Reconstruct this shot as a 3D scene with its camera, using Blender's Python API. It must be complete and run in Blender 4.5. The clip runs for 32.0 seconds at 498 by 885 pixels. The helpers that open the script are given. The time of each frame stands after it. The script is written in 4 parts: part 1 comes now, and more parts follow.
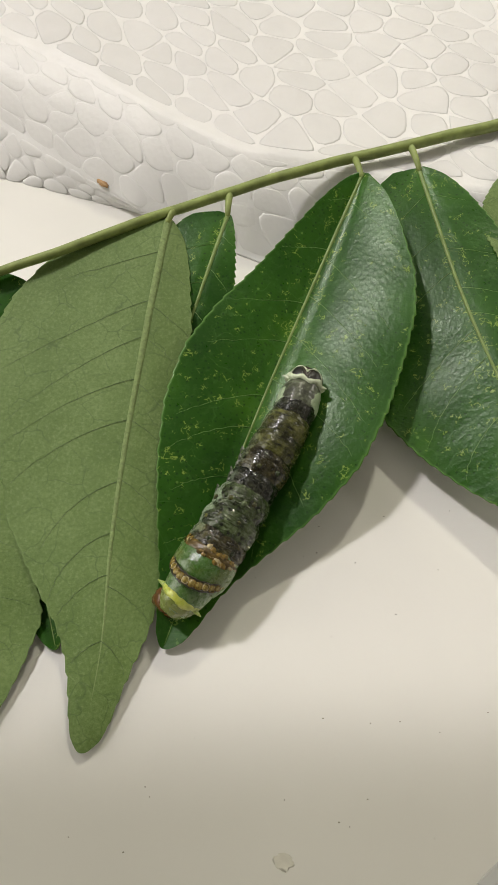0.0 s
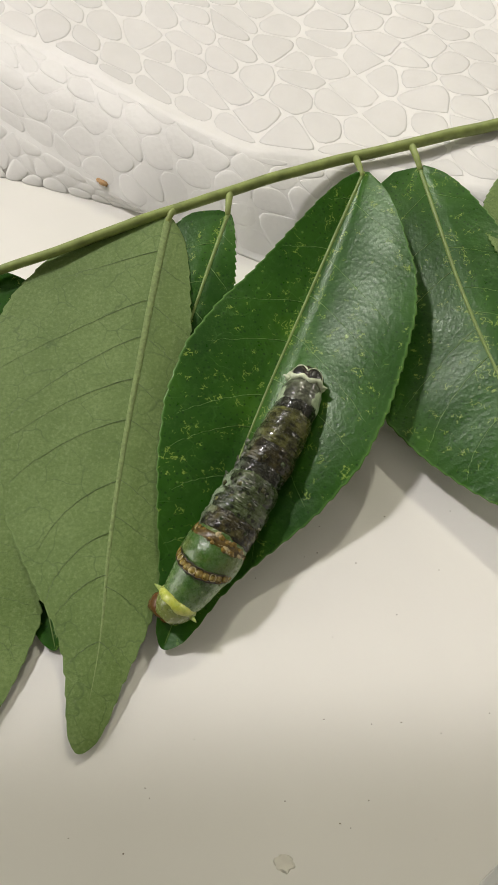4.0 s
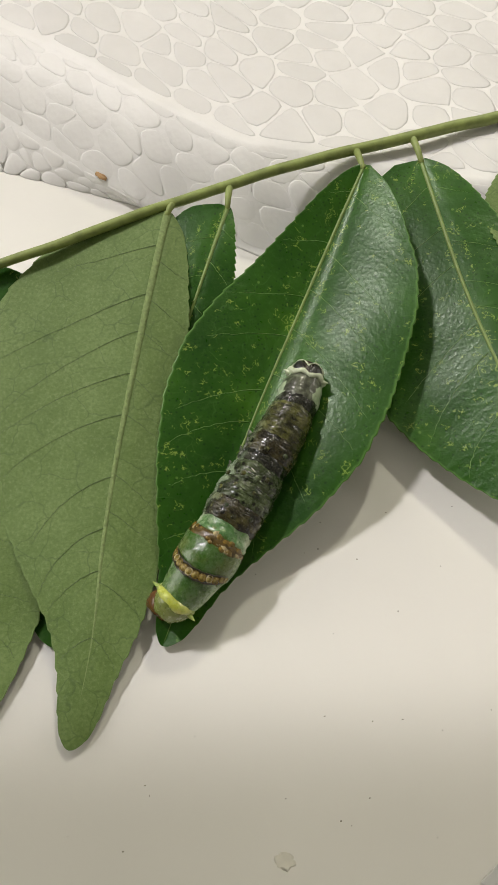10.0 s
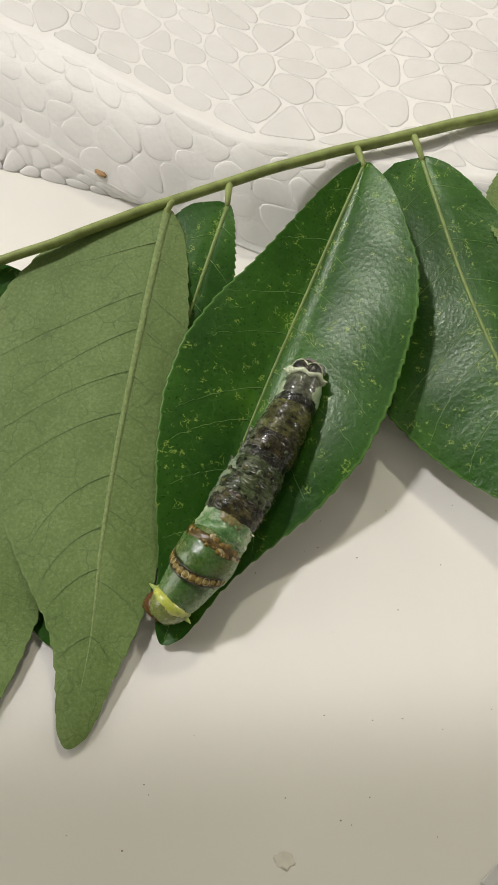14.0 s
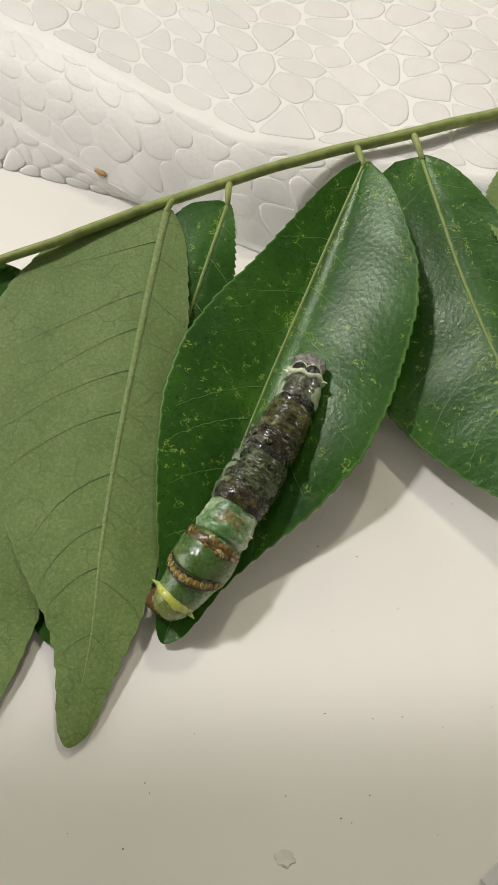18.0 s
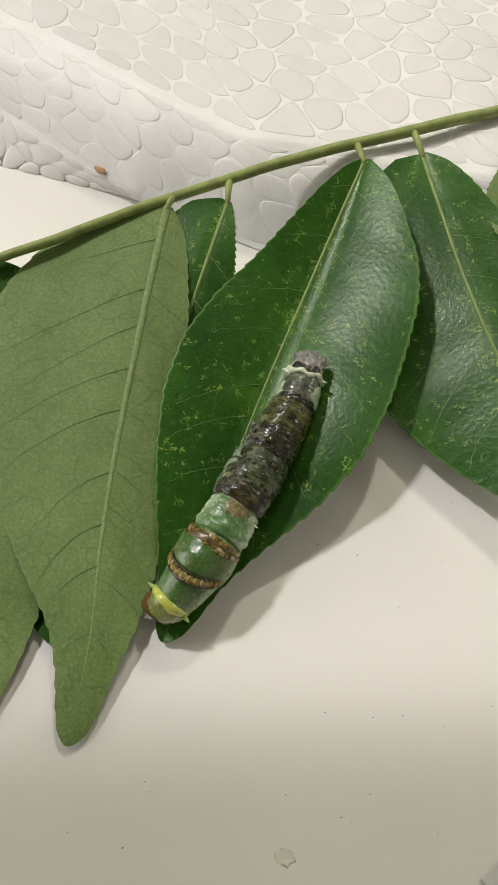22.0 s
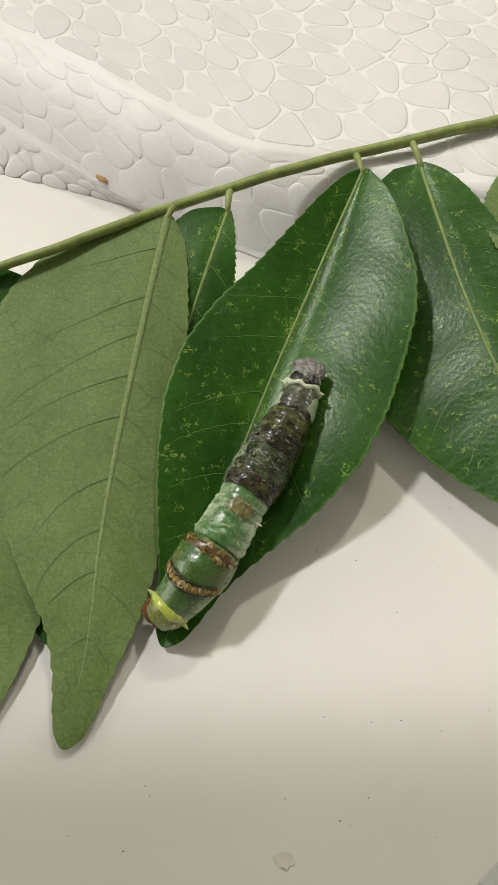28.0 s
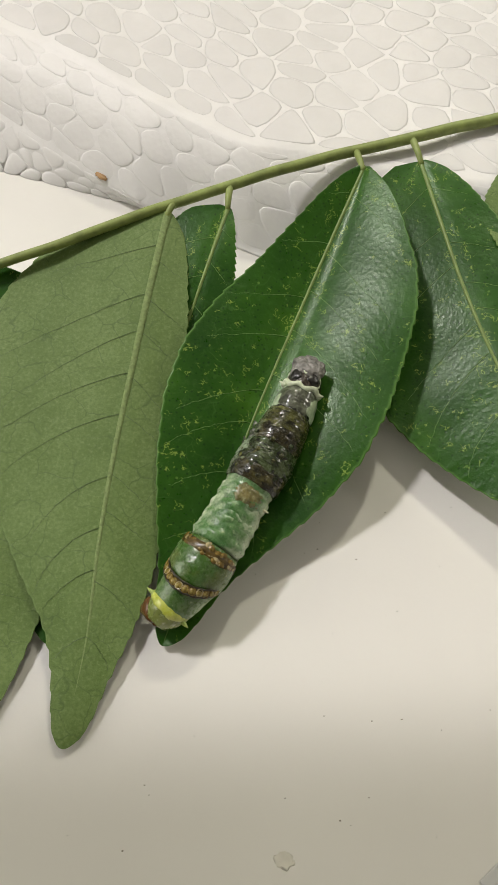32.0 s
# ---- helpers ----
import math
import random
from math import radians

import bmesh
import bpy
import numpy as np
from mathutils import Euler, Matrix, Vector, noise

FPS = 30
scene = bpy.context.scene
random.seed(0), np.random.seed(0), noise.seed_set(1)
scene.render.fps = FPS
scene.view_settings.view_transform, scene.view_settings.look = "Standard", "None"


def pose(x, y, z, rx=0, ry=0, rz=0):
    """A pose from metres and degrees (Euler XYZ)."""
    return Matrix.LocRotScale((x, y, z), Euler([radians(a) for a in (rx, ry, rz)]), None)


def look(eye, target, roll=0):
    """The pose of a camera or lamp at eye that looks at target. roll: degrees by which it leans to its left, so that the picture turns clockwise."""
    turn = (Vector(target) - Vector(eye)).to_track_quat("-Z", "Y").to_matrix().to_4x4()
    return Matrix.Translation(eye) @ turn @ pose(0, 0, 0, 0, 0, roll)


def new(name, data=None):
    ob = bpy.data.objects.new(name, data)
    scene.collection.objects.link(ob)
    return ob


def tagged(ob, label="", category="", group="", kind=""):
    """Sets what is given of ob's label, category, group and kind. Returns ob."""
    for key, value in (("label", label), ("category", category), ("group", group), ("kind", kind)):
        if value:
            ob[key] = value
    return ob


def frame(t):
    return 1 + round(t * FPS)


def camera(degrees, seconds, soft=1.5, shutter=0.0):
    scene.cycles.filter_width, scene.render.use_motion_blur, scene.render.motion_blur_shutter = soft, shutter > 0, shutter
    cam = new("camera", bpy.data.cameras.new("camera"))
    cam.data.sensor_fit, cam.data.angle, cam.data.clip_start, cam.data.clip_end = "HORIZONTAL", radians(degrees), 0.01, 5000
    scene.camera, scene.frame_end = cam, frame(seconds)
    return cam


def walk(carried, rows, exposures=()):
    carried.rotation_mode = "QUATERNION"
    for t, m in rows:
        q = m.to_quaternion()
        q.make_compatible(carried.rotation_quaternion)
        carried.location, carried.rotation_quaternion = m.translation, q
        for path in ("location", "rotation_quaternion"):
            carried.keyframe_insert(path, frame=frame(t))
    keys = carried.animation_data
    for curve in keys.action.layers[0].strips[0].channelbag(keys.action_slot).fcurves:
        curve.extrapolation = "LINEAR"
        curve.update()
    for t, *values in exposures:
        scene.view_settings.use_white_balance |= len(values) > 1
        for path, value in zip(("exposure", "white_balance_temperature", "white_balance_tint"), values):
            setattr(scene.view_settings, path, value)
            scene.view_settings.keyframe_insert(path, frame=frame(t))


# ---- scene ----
# ---- camera ----
cam = camera(36, 32.0, soft=1.4)
walk(cam, [
    (0, pose(0.00012, -0.04072, 0.07669, 28.227, 0.015, 0.070)),
    (0.5, pose(0.00008, -0.04075, 0.07658, 28.305, -0.017, 0.071)),
    (1, pose(0.00002, -0.04078, 0.07662, 28.306, -0.061, 0.067)),
    (1.5, pose(-0.00001, -0.04079, 0.07657, 28.394, -0.082, 0.065)),
    (2, pose(0.00008, -0.04085, 0.07642, 28.451, -0.009, 0.072)),
    (2.5, pose(-0.00000, -0.04073, 0.07643, 28.324, -0.083, 0.061)),
    (3, pose(-0.00006, -0.04070, 0.07638, 28.316, -0.101, 0.039)),
    (3.5, pose(-0.00010, -0.04066, 0.07643, 28.278, -0.112, 0.035)),
    (5.5, pose(0.00009, -0.04049, 0.07618, 28.122, 0.068, 0.005)),
    (6, pose(-0.00005, -0.04053, 0.07603, 28.166, -0.036, -0.002)),
    (6.5, pose(0.00002, -0.04039, 0.07594, 28.119, 0.029, -0.013)),
    (7, pose(0.00003, -0.04045, 0.07588, 28.074, 0.028, 0.002)),
    (7.5, pose(0.00003, -0.04050, 0.07587, 28.094, 0.030, 0.000)),
    (8, pose(-0.00002, -0.04045, 0.07607, 27.937, 0.002, -0.023)),
    (8.5, pose(-0.00003, -0.04037, 0.07610, 27.923, -0.016, -0.013)),
    (9, pose(-0.00000, -0.04038, 0.07595, 27.989, -0.003, -0.002)),
    (9.5, pose(-0.00001, -0.04041, 0.07589, 27.976, -0.005, -0.003)),
    (10, pose(0.00003, -0.04038, 0.07587, 27.928, 0.020, -0.003)),
    (10.5, pose(0.00010, -0.04046, 0.07579, 27.979, 0.024, 0.045)),
    (11, pose(0.00009, -0.04046, 0.07586, 27.952, 0.021, 0.048)),
    (11.5, pose(0.00009, -0.04044, 0.07572, 27.991, 0.021, 0.036)),
    (12, pose(0.00003, -0.04037, 0.07553, 27.955, -0.020, 0.031)),
    (12.5, pose(0.00000, -0.04029, 0.07554, 27.869, -0.016, 0.011)),
    (13, pose(0.00003, -0.04032, 0.07562, 27.852, 0.026, 0.014)),
    (13.5, pose(0.00004, -0.04034, 0.07561, 27.859, 0.026, 0.027)),
    (14, pose(-0.00001, -0.04031, 0.07561, 27.837, -0.051, 0.043)),
    (14.5, pose(0.00006, -0.04032, 0.07569, 27.851, -0.018, 0.057)),
    (16.5, pose(0.00004, -0.04030, 0.07560, 27.784, 0.029, 0.035)),
    (17, pose(0.00002, -0.04035, 0.07564, 27.769, 0.004, 0.037)),
    (17.5, pose(0.00004, -0.04032, 0.07564, 27.741, 0.000, 0.025)),
    (18, pose(-0.00008, -0.04033, 0.07573, 27.734, -0.064, -0.009)),
    (18.5, pose(0.00013, -0.04037, 0.07583, 27.754, 0.077, 0.020)),
    (19, pose(0.00013, -0.04036, 0.07574, 27.850, 0.061, 0.033)),
    (19.5, pose(-0.00001, -0.04025, 0.07546, 27.862, -0.054, 0.038)),
    (20, pose(0.00010, -0.04019, 0.07545, 27.729, 0.025, 0.051)),
    (20.5, pose(0.00003, -0.04022, 0.07534, 27.731, -0.023, 0.043)),
    (21, pose(-0.00000, -0.04020, 0.07525, 27.720, -0.033, 0.031)),
    (21.5, pose(0.00007, -0.04021, 0.07537, 27.702, 0.010, 0.047)),
    (22, pose(-0.00006, -0.04025, 0.07556, 27.609, -0.055, 0.015)),
    (22.5, pose(-0.00009, -0.04027, 0.07577, 27.613, -0.082, 0.020)),
    (23, pose(0.00005, -0.04035, 0.07571, 27.756, 0.003, 0.043)),
    (23.5, pose(-0.00000, -0.04037, 0.07581, 27.778, -0.028, 0.037)),
    (24, pose(-0.00007, -0.04035, 0.07595, 27.756, -0.082, 0.027)),
    (24.5, pose(-0.00012, -0.04036, 0.07589, 27.867, -0.134, 0.035)),
    (25, pose(-0.00006, -0.04033, 0.07588, 27.875, -0.088, 0.031)),
    (25.5, pose(0.00006, -0.04024, 0.07589, 27.855, 0.004, 0.035)),
    (27.5, pose(0.00019, -0.04063, 0.07628, 28.029, 0.100, 0.064)),
    (28, pose(-0.00007, -0.04047, 0.07635, 27.981, -0.087, 0.029)),
    (28.5, pose(-0.00005, -0.04042, 0.07611, 28.027, -0.095, 0.047)),
    (29, pose(-0.00001, -0.04035, 0.07607, 27.988, -0.070, 0.066)),
    (29.5, pose(-0.00004, -0.04030, 0.07597, 27.949, -0.071, 0.044)),
    (30, pose(0.00008, -0.04033, 0.07580, 27.986, 0.017, 0.050)),
    (30.5, pose(-0.00013, -0.04033, 0.07588, 27.925, -0.141, 0.046)),
    (31, pose(-0.00016, -0.04035, 0.07596, 27.886, -0.167, 0.046)),
    (31.5, pose(-0.00018, -0.04040, 0.07602, 27.892, -0.182, 0.038)),
    (32, pose(-0.00018, -0.04047, 0.07599, 27.964, -0.183, 0.041)),
])

# ---- world, lamps ----
world = bpy.data.worlds.new("world")
scene.world = world
world.use_nodes = True
world.node_tree.nodes["Background"].inputs["Color"].default_value = (1.0, 0.96, 0.9, 1)
world.node_tree.nodes["Background"].inputs["Strength"].default_value = 0.6


def area_lamp(name, eye, sx, sy, watts, colour):
    data = bpy.data.lights.new(name, "AREA")
    data.shape, data.size, data.size_y, data.energy, data.color = "RECTANGLE", sx, sy, watts, colour
    ob = new(name, data)
    ob.matrix_world = look(eye, (0, 0, 0))
    return ob


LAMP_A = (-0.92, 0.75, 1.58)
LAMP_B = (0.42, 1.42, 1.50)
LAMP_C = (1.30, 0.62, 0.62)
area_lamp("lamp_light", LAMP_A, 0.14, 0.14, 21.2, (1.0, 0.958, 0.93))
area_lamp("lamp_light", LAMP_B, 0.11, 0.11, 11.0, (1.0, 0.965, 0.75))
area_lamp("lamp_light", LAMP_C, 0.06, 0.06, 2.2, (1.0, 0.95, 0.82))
# unseen fill source added in the west opening to brighten the foam slope
west_fill = area_lamp("window_light", (-1.79, 0.15, 0.75), 1.1, 1.0, 12.0, (1.0, 0.97, 0.82))
west_fill.matrix_world = look((-1.79, 0.15, 0.75), (0, 0.15, 0.5))
scene.view_settings.exposure = 0.0


# ---- materials ----
def material(name):
    m = bpy.data.materials.new(name)
    m.use_nodes = True
    nt = m.node_tree
    return m, nt, nt.nodes["Principled BSDF"]


def node(nt, kind, **values):
    n = nt.nodes.new(kind)
    for k, v in values.items():
        n.inputs[k.replace("_", " ")].default_value = v
    return n


def ramp(nt, source, stops):
    n = nt.nodes.new("ShaderNodeValToRGB")
    e = n.color_ramp.elements
    while len(e) < len(stops):
        e.new(0.5)
    for s, (p, c) in zip(e, stops):
        s.position, s.color = p, (*c, 1) if len(c) == 3 else c
    nt.links.new(source, n.inputs["Fac"])
    return n.outputs["Color"]


def mix(nt, fac, a, b, mode="MIX"):
    n = nt.nodes.new("ShaderNodeMix")
    n.data_type, n.blend_type = "RGBA", mode
    for i, v in ((0, fac), (6, a), (7, b)):
        if isinstance(v, (int, float)):
            n.inputs[i].default_value = v
        elif isinstance(v, tuple):
            n.inputs[i].default_value = (*v, 1)
        else:
            nt.links.new(v, n.inputs[i])
    return n.outputs[2]


def calc(nt, op, a, b=0.0):
    n = nt.nodes.new("ShaderNodeMath")
    n.operation = op
    for i, v in ((0, a), (1, b)):
        if isinstance(v, (int, float)):
            n.inputs[i].default_value = v
        else:
            nt.links.new(v, n.inputs[i])
    return n.outputs[0]


def spot_noise(nt, coords, scale, detail=3.0, rough=0.55):
    n = node(nt, "ShaderNodeTexNoise", Scale=scale, Detail=detail, Roughness=rough)
    nt.links.new(coords, n.inputs["Vector"])
    return n.outputs["Fac"]


def cells(nt, coords, scale, feature="F1"):
    n = node(nt, "ShaderNodeTexVoronoi", Scale=scale)
    n.feature = feature
    nt.links.new(coords, n.inputs["Vector"])
    return n


def bump(nt, bsdf, height, strength, distance, after=None):
    n = node(nt, "ShaderNodeBump", Strength=strength, Distance=distance)
    nt.links.new(height, n.inputs["Height"])
    if after:
        nt.links.new(after.outputs["Normal"], n.inputs["Normal"])
    nt.links.new(n.outputs["Normal"], bsdf.inputs["Normal"])
    return n


def object_coords(nt):
    return nt.nodes.new("ShaderNodeTexCoord").outputs["Object"]


def plain(name, colour, rough=0.5, vary=0.12, scale=900.0, relief=0.0, gloss=0.5, light=0.0):
    m, nt, b = material(name)
    c = object_coords(nt)
    n = spot_noise(nt, c, scale)
    dark = tuple(x * (1 - vary) for x in colour)
    pale = tuple(min(1, x * (1 + vary)) for x in colour)
    nt.links.new(ramp(nt, n, [(0.3, dark), (0.7, pale)]), b.inputs["Base Color"])
    b.inputs["Roughness"].default_value = rough
    b.inputs["Specular IOR Level"].default_value = gloss
    if relief:
        bump(nt, b, n, 0.5, relief)
    if light:
        b.inputs["Emission Color"].default_value = (1, 0.95, 0.88, 1)
        b.inputs["Emission Strength"].default_value = light
    return m


def table_material():
    m, nt, b = material("white_laminate")
    c = object_coords(nt)
    broad = spot_noise(nt, c, 25, 4)
    fine = spot_noise(nt, c, 1500, 2)
    col = ramp(nt, broad, [(0.3, (0.735, 0.715, 0.69)), (0.7, (0.785, 0.765, 0.74))])
    dirt = ramp(nt, spot_noise(nt, c, 180, 5, 0.7), [(0.70, (0, 0, 0)), (0.82, (1, 1, 1))])
    nt.links.new(mix(nt, calc(nt, "MULTIPLY", dirt, 0.10), col, (0.5, 0.46, 0.38)), b.inputs["Base Color"])
    b.inputs["Roughness"].default_value = 0.42
    bump(nt, b, fine, 0.15, 0.00004)
    return m


def foam_material(name, base, rand, deep):
    m, nt, b = material(name)
    c = object_coords(nt)
    info = nt.nodes.new("ShaderNodeObjectInfo")
    tone = calc(nt, "MULTIPLY_ADD", info.outputs["Random"], rand)
    tone.node.inputs[2].default_value = 1 - rand
    n = spot_noise(nt, c, 260, 4)
    col = ramp(nt, n, [(0.3, tuple(x * 0.95 for x in base)), (0.7, base)])
    hue = mix(nt, 1.0, col, tone, "MULTIPLY")
    nt.links.new(hue, b.inputs["Base Color"])
    b.inputs["Roughness"].default_value = 0.5
    b.inputs["Subsurface Weight"].default_value = deep
    b.inputs["Subsurface Radius"].default_value = (0.0024, 0.0023, 0.0021)
    b.inputs["Subsurface Scale"].default_value = 1.0
    fine = cells(nt, c, 1400).outputs["Distance"]
    first = bump(nt, b, n, 0.22, 0.0005)
    bump(nt, b, fine, 0.25, 0.0001, first)
    return m


def warped(nt, c, scale, amount):
    warp = nt.nodes.new("ShaderNodeTexNoise")
    warp.inputs["Scale"].default_value = scale
    nt.links.new(c, warp.inputs["Vector"])
    off = nt.nodes.new("ShaderNodeVectorMath")
    off.operation = "MULTIPLY_ADD"
    off.inputs[1].default_value = (amount, amount, amount)
    nt.links.new(warp.outputs["Color"], off.inputs[0])
    nt.links.new(c, off.inputs[2])
    return off.outputs[0]


def leaf_upper():
    m, nt, b = material("leaf_upper_green")
    c = object_coords(nt)
    uv = nt.nodes.new("ShaderNodeUVMap").outputs["UV"]
    sep = nt.nodes.new("ShaderNodeSeparateXYZ")
    nt.links.new(uv, sep.inputs[0])
    across = calc(nt, "ABSOLUTE", calc(nt, "SUBTRACT", sep.outputs["Y"], 0.5))
    broad = spot_noise(nt, c, 110, 4)
    col = ramp(nt, broad, [(0.3, (0.010, 0.051, 0.003)), (0.55, (0.019, 0.079, 0.004)), (0.75, (0.040, 0.124, 0.006))])
    # mottle and oil glands
    mottle = spot_noise(nt, c, 1300, 4, 0.65)
    col = mix(nt, ramp(nt, mottle, [(0.52, (0, 0, 0)), (0.72, (0.45, 0.45, 0.45))]), col, (0.045, 0.125, 0.02))
    glands = cells(nt, warped(nt, c, 900, 0.0005), 1700).outputs["Distance"]
    gl = ramp(nt, glands, [(0.10, (0.8, 0.8, 0.8)), (0.28, (0, 0, 0))])
    col = mix(nt, gl, col, (0.006, 0.030, 0.004))
    # pale squiggles in loose clusters, thicker along the midrib
    worm = calc(nt, "ABSOLUTE", calc(nt, "SUBTRACT", spot_noise(nt, c, 1800, 2, 0.5), 0.5))
    thin = ramp(nt, worm, [(0.016, (1, 1, 1)), (0.036, (0, 0, 0))])
    near = ramp(nt, across, [(0.0, (0.055, 0.055, 0.055)), (0.12, (0.02, 0.02, 0.02)), (0.5, (0.0, 0.0, 0.0))])
    where = calc(nt, "ADD", calc(nt, "ADD", calc(nt, "MULTIPLY", spot_noise(nt, c, 820, 2), 0.74), calc(nt, "MULTIPLY", spot_noise(nt, c, 170, 3), 0.26)), near)
    patch = ramp(nt, where, [(0.580, (0, 0, 0)), (0.63, (1, 1, 1))])
    fleck = calc(nt, "MULTIPLY", thin, patch)
    col = mix(nt, calc(nt, "MULTIPLY", fleck, 0.8), col, (0.24, 0.34, 0.06))
    dot = ramp(nt, cells(nt, c, 420).outputs["Distance"], [(0.055, (0.6, 0.6, 0.6)), (0.085, (0, 0, 0))])
    col = mix(nt, dot, col, (0.14, 0.25, 0.05))
    # pale rim
    rim = ramp(nt, across, [(0.484, (0, 0, 0)), (0.497, (1, 1, 1))])
    col = mix(nt, calc(nt, "MULTIPLY", rim, 0.5), col, (0.15, 0.30, 0.07))
    # fine net of veins
    net = cells(nt, warped(nt, c, 420, 0.0022), 260, "DISTANCE_TO_EDGE").outputs["Distance"]
    line = ramp(nt, net, [(0.0, (1, 1, 1)), (0.022, (0, 0, 0))])
    fade = ramp(nt, spot_noise(nt, c, 210, 2), [(0.42, (0, 0, 0)), (0.62, (0.20, 0.20, 0.20))])
    col = mix(nt, calc(nt, "MULTIPLY", line, fade), col, (0.10, 0.22, 0.05))
    nt.links.new(col, b.inputs["Base Color"])
    nt.links.new(ramp(nt, mottle, [(0.3, (0.27, 0.27, 0.27)), (0.7, (0.37, 0.37, 0.37))]), b.inputs["Roughness"])
    b.inputs["Specular IOR Level"].default_value = 0.31
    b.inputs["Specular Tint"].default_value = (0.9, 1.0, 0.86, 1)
    first = bump(nt, b, glands, 0.26, 0.00008)
    second = bump(nt, b, cells(nt, c, 4200).outputs["Distance"], 0.30, 0.00003, first)
    bump(nt, b, net, 0.10, 0.0001, second)
    return m


def leaf_under():
    m, nt, b = material("leaf_underside_green")
    c = object_coords(nt)
    uv = nt.nodes.new("ShaderNodeUVMap").outputs["UV"]
    sep = nt.nodes.new("ShaderNodeSeparateXYZ")
    nt.links.new(uv, sep.inputs[0])
    across = calc(nt, "ABSOLUTE", calc(nt, "SUBTRACT", sep.outputs["Y"], 0.5))
    broad = spot_noise(nt, c, 160, 5, 0.65)
    col = ramp(nt, broad, [(0.3, (0.102, 0.166, 0.038)), (0.5, (0.124, 0.192, 0.050)), (0.72, (0.150, 0.222, 0.066))])
    mottle = spot_noise(nt, c, 2700, 4, 0.65)
    col = mix(nt, ramp(nt, mottle, [(0.36, (0.45, 0.45, 0.45)), (0.53, (0, 0, 0))]), col, (0.075, 0.130, 0.026))
    col = mix(nt, ramp(nt, mottle, [(0.54, (0, 0, 0)), (0.68, (0.4, 0.4, 0.4))]), col, (0.21, 0.28, 0.11))
    dots = cells(nt, c, 1500).outputs["Distance"]
    dot = ramp(nt, dots, [(0.1, (1, 1, 1)), (0.24, (0, 0, 0))])
    col = mix(nt, calc(nt, "MULTIPLY", dot, 0.14), col, (0.16, 0.225, 0.095))
    net = cells(nt, warped(nt, c, 500, 0.0016), 290, "DISTANCE_TO_EDGE").outputs["Distance"]
    line = ramp(nt, net, [(0.0, (1, 1, 1)), (0.028, (0, 0, 0))])
    fade = ramp(nt, spot_noise(nt, c, 240, 2), [(0.38, (0.06, 0.06, 0.06)), (0.62, (0.5, 0.5, 0.5))])
    col = mix(nt, calc(nt, "MULTIPLY", line, fade), col, (0.04, 0.078, 0.02))
    rim = ramp(nt, across, [(0.48, (0, 0, 0)), (0.497, (1, 1, 1))])
    col = mix(nt, calc(nt, "MULTIPLY", rim, 0.35), col, (0.17, 0.26, 0.08))
    nt.links.new(col, b.inputs["Base Color"])
    b.inputs["Roughness"].default_value = 0.55
    b.inputs["Specular IOR Level"].default_value = 0.35
    first = bump(nt, b, spot_noise(nt, c, 1900, 5, 0.72), 0.55, 0.0002)
    bump(nt, b, net, 0.3, 0.00012, first)
    return m


def body_material(name, back, patch, flank, scale=420.0, rough=0.3, cut=0.5, flank_at=0.0):
    """Caterpillar skin: a back colour with patches, and a paler flank."""
    m, nt, b = material(name)
    c = object_coords(nt)
    sep = nt.nodes.new("ShaderNodeSeparateXYZ")
    nt.links.new(c, sep.inputs[0])
    n = spot_noise(nt, c, scale, 4, 0.6)
    col = mix(nt, ramp(nt, n, [(cut - 0.06, (0, 0, 0)), (cut + 0.08, (1, 1, 1))]), back, patch)
    height = calc(nt, "ADD", calc(nt, "MULTIPLY", sep.outputs["Z"], 1000.0), calc(nt, "MULTIPLY", calc(nt, "SUBTRACT", n, 0.5), 5.0))
    low = ramp(nt, calc(nt, "MULTIPLY_ADD", height, -0.25), [(0.30 + flank_at, (0, 0, 0)), (0.62 + flank_at, (1, 1, 1))])
    low.node.inputs["Fac"].links[0].from_node.inputs[2].default_value = 0.75
    col = mix(nt, low, col, flank)
    fine = spot_noise(nt, c, 2600, 3)
    col = mix(nt, ramp(nt, fine, [(0.62, (0, 0, 0)), (0.72, (0.35, 0.35, 0.35))]), col, (0.62, 0.7, 0.42))
    pores = cells(nt, c, 1900).outputs["Distance"]
    col = mix(nt, ramp(nt, pores, [(0.10, (0.55, 0.55, 0.55)), (0.26, (0, 0, 0))]), col, tuple(x * 0.35 for x in back))
    nt.links.new(col, b.inputs["Base Color"])
    nt.links.new(ramp(nt, fine, [(0.35, (rough * 0.6,) * 3), (0.7, (rough * 1.5,) * 3)]), b.inputs["Roughness"])
    b.inputs["Subsurface Weight"].default_value = 0.12
    b.inputs["Subsurface Radius"].default_value = (0.0006, 0.0009, 0.0004)
    b.inputs["Subsurface Scale"].default_value = 1.0
    mottle = spot_noise(nt, c, 1300, 4, 0.65)
    first = bump(nt, b, fine, 0.15, 0.00007)
    wet(nt, b, bump(nt, b, mottle, 0.3, 0.00022, first), 0.5)
    return m


def wet(nt, b, relief, weight):
    """A thin film of moisture over the relief."""
    b.inputs["Coat Weight"].default_value = weight
    b.inputs["Coat Roughness"].default_value = 0.06
    nt.links.new(relief.outputs["Normal"], b.inputs["Coat Normal"])


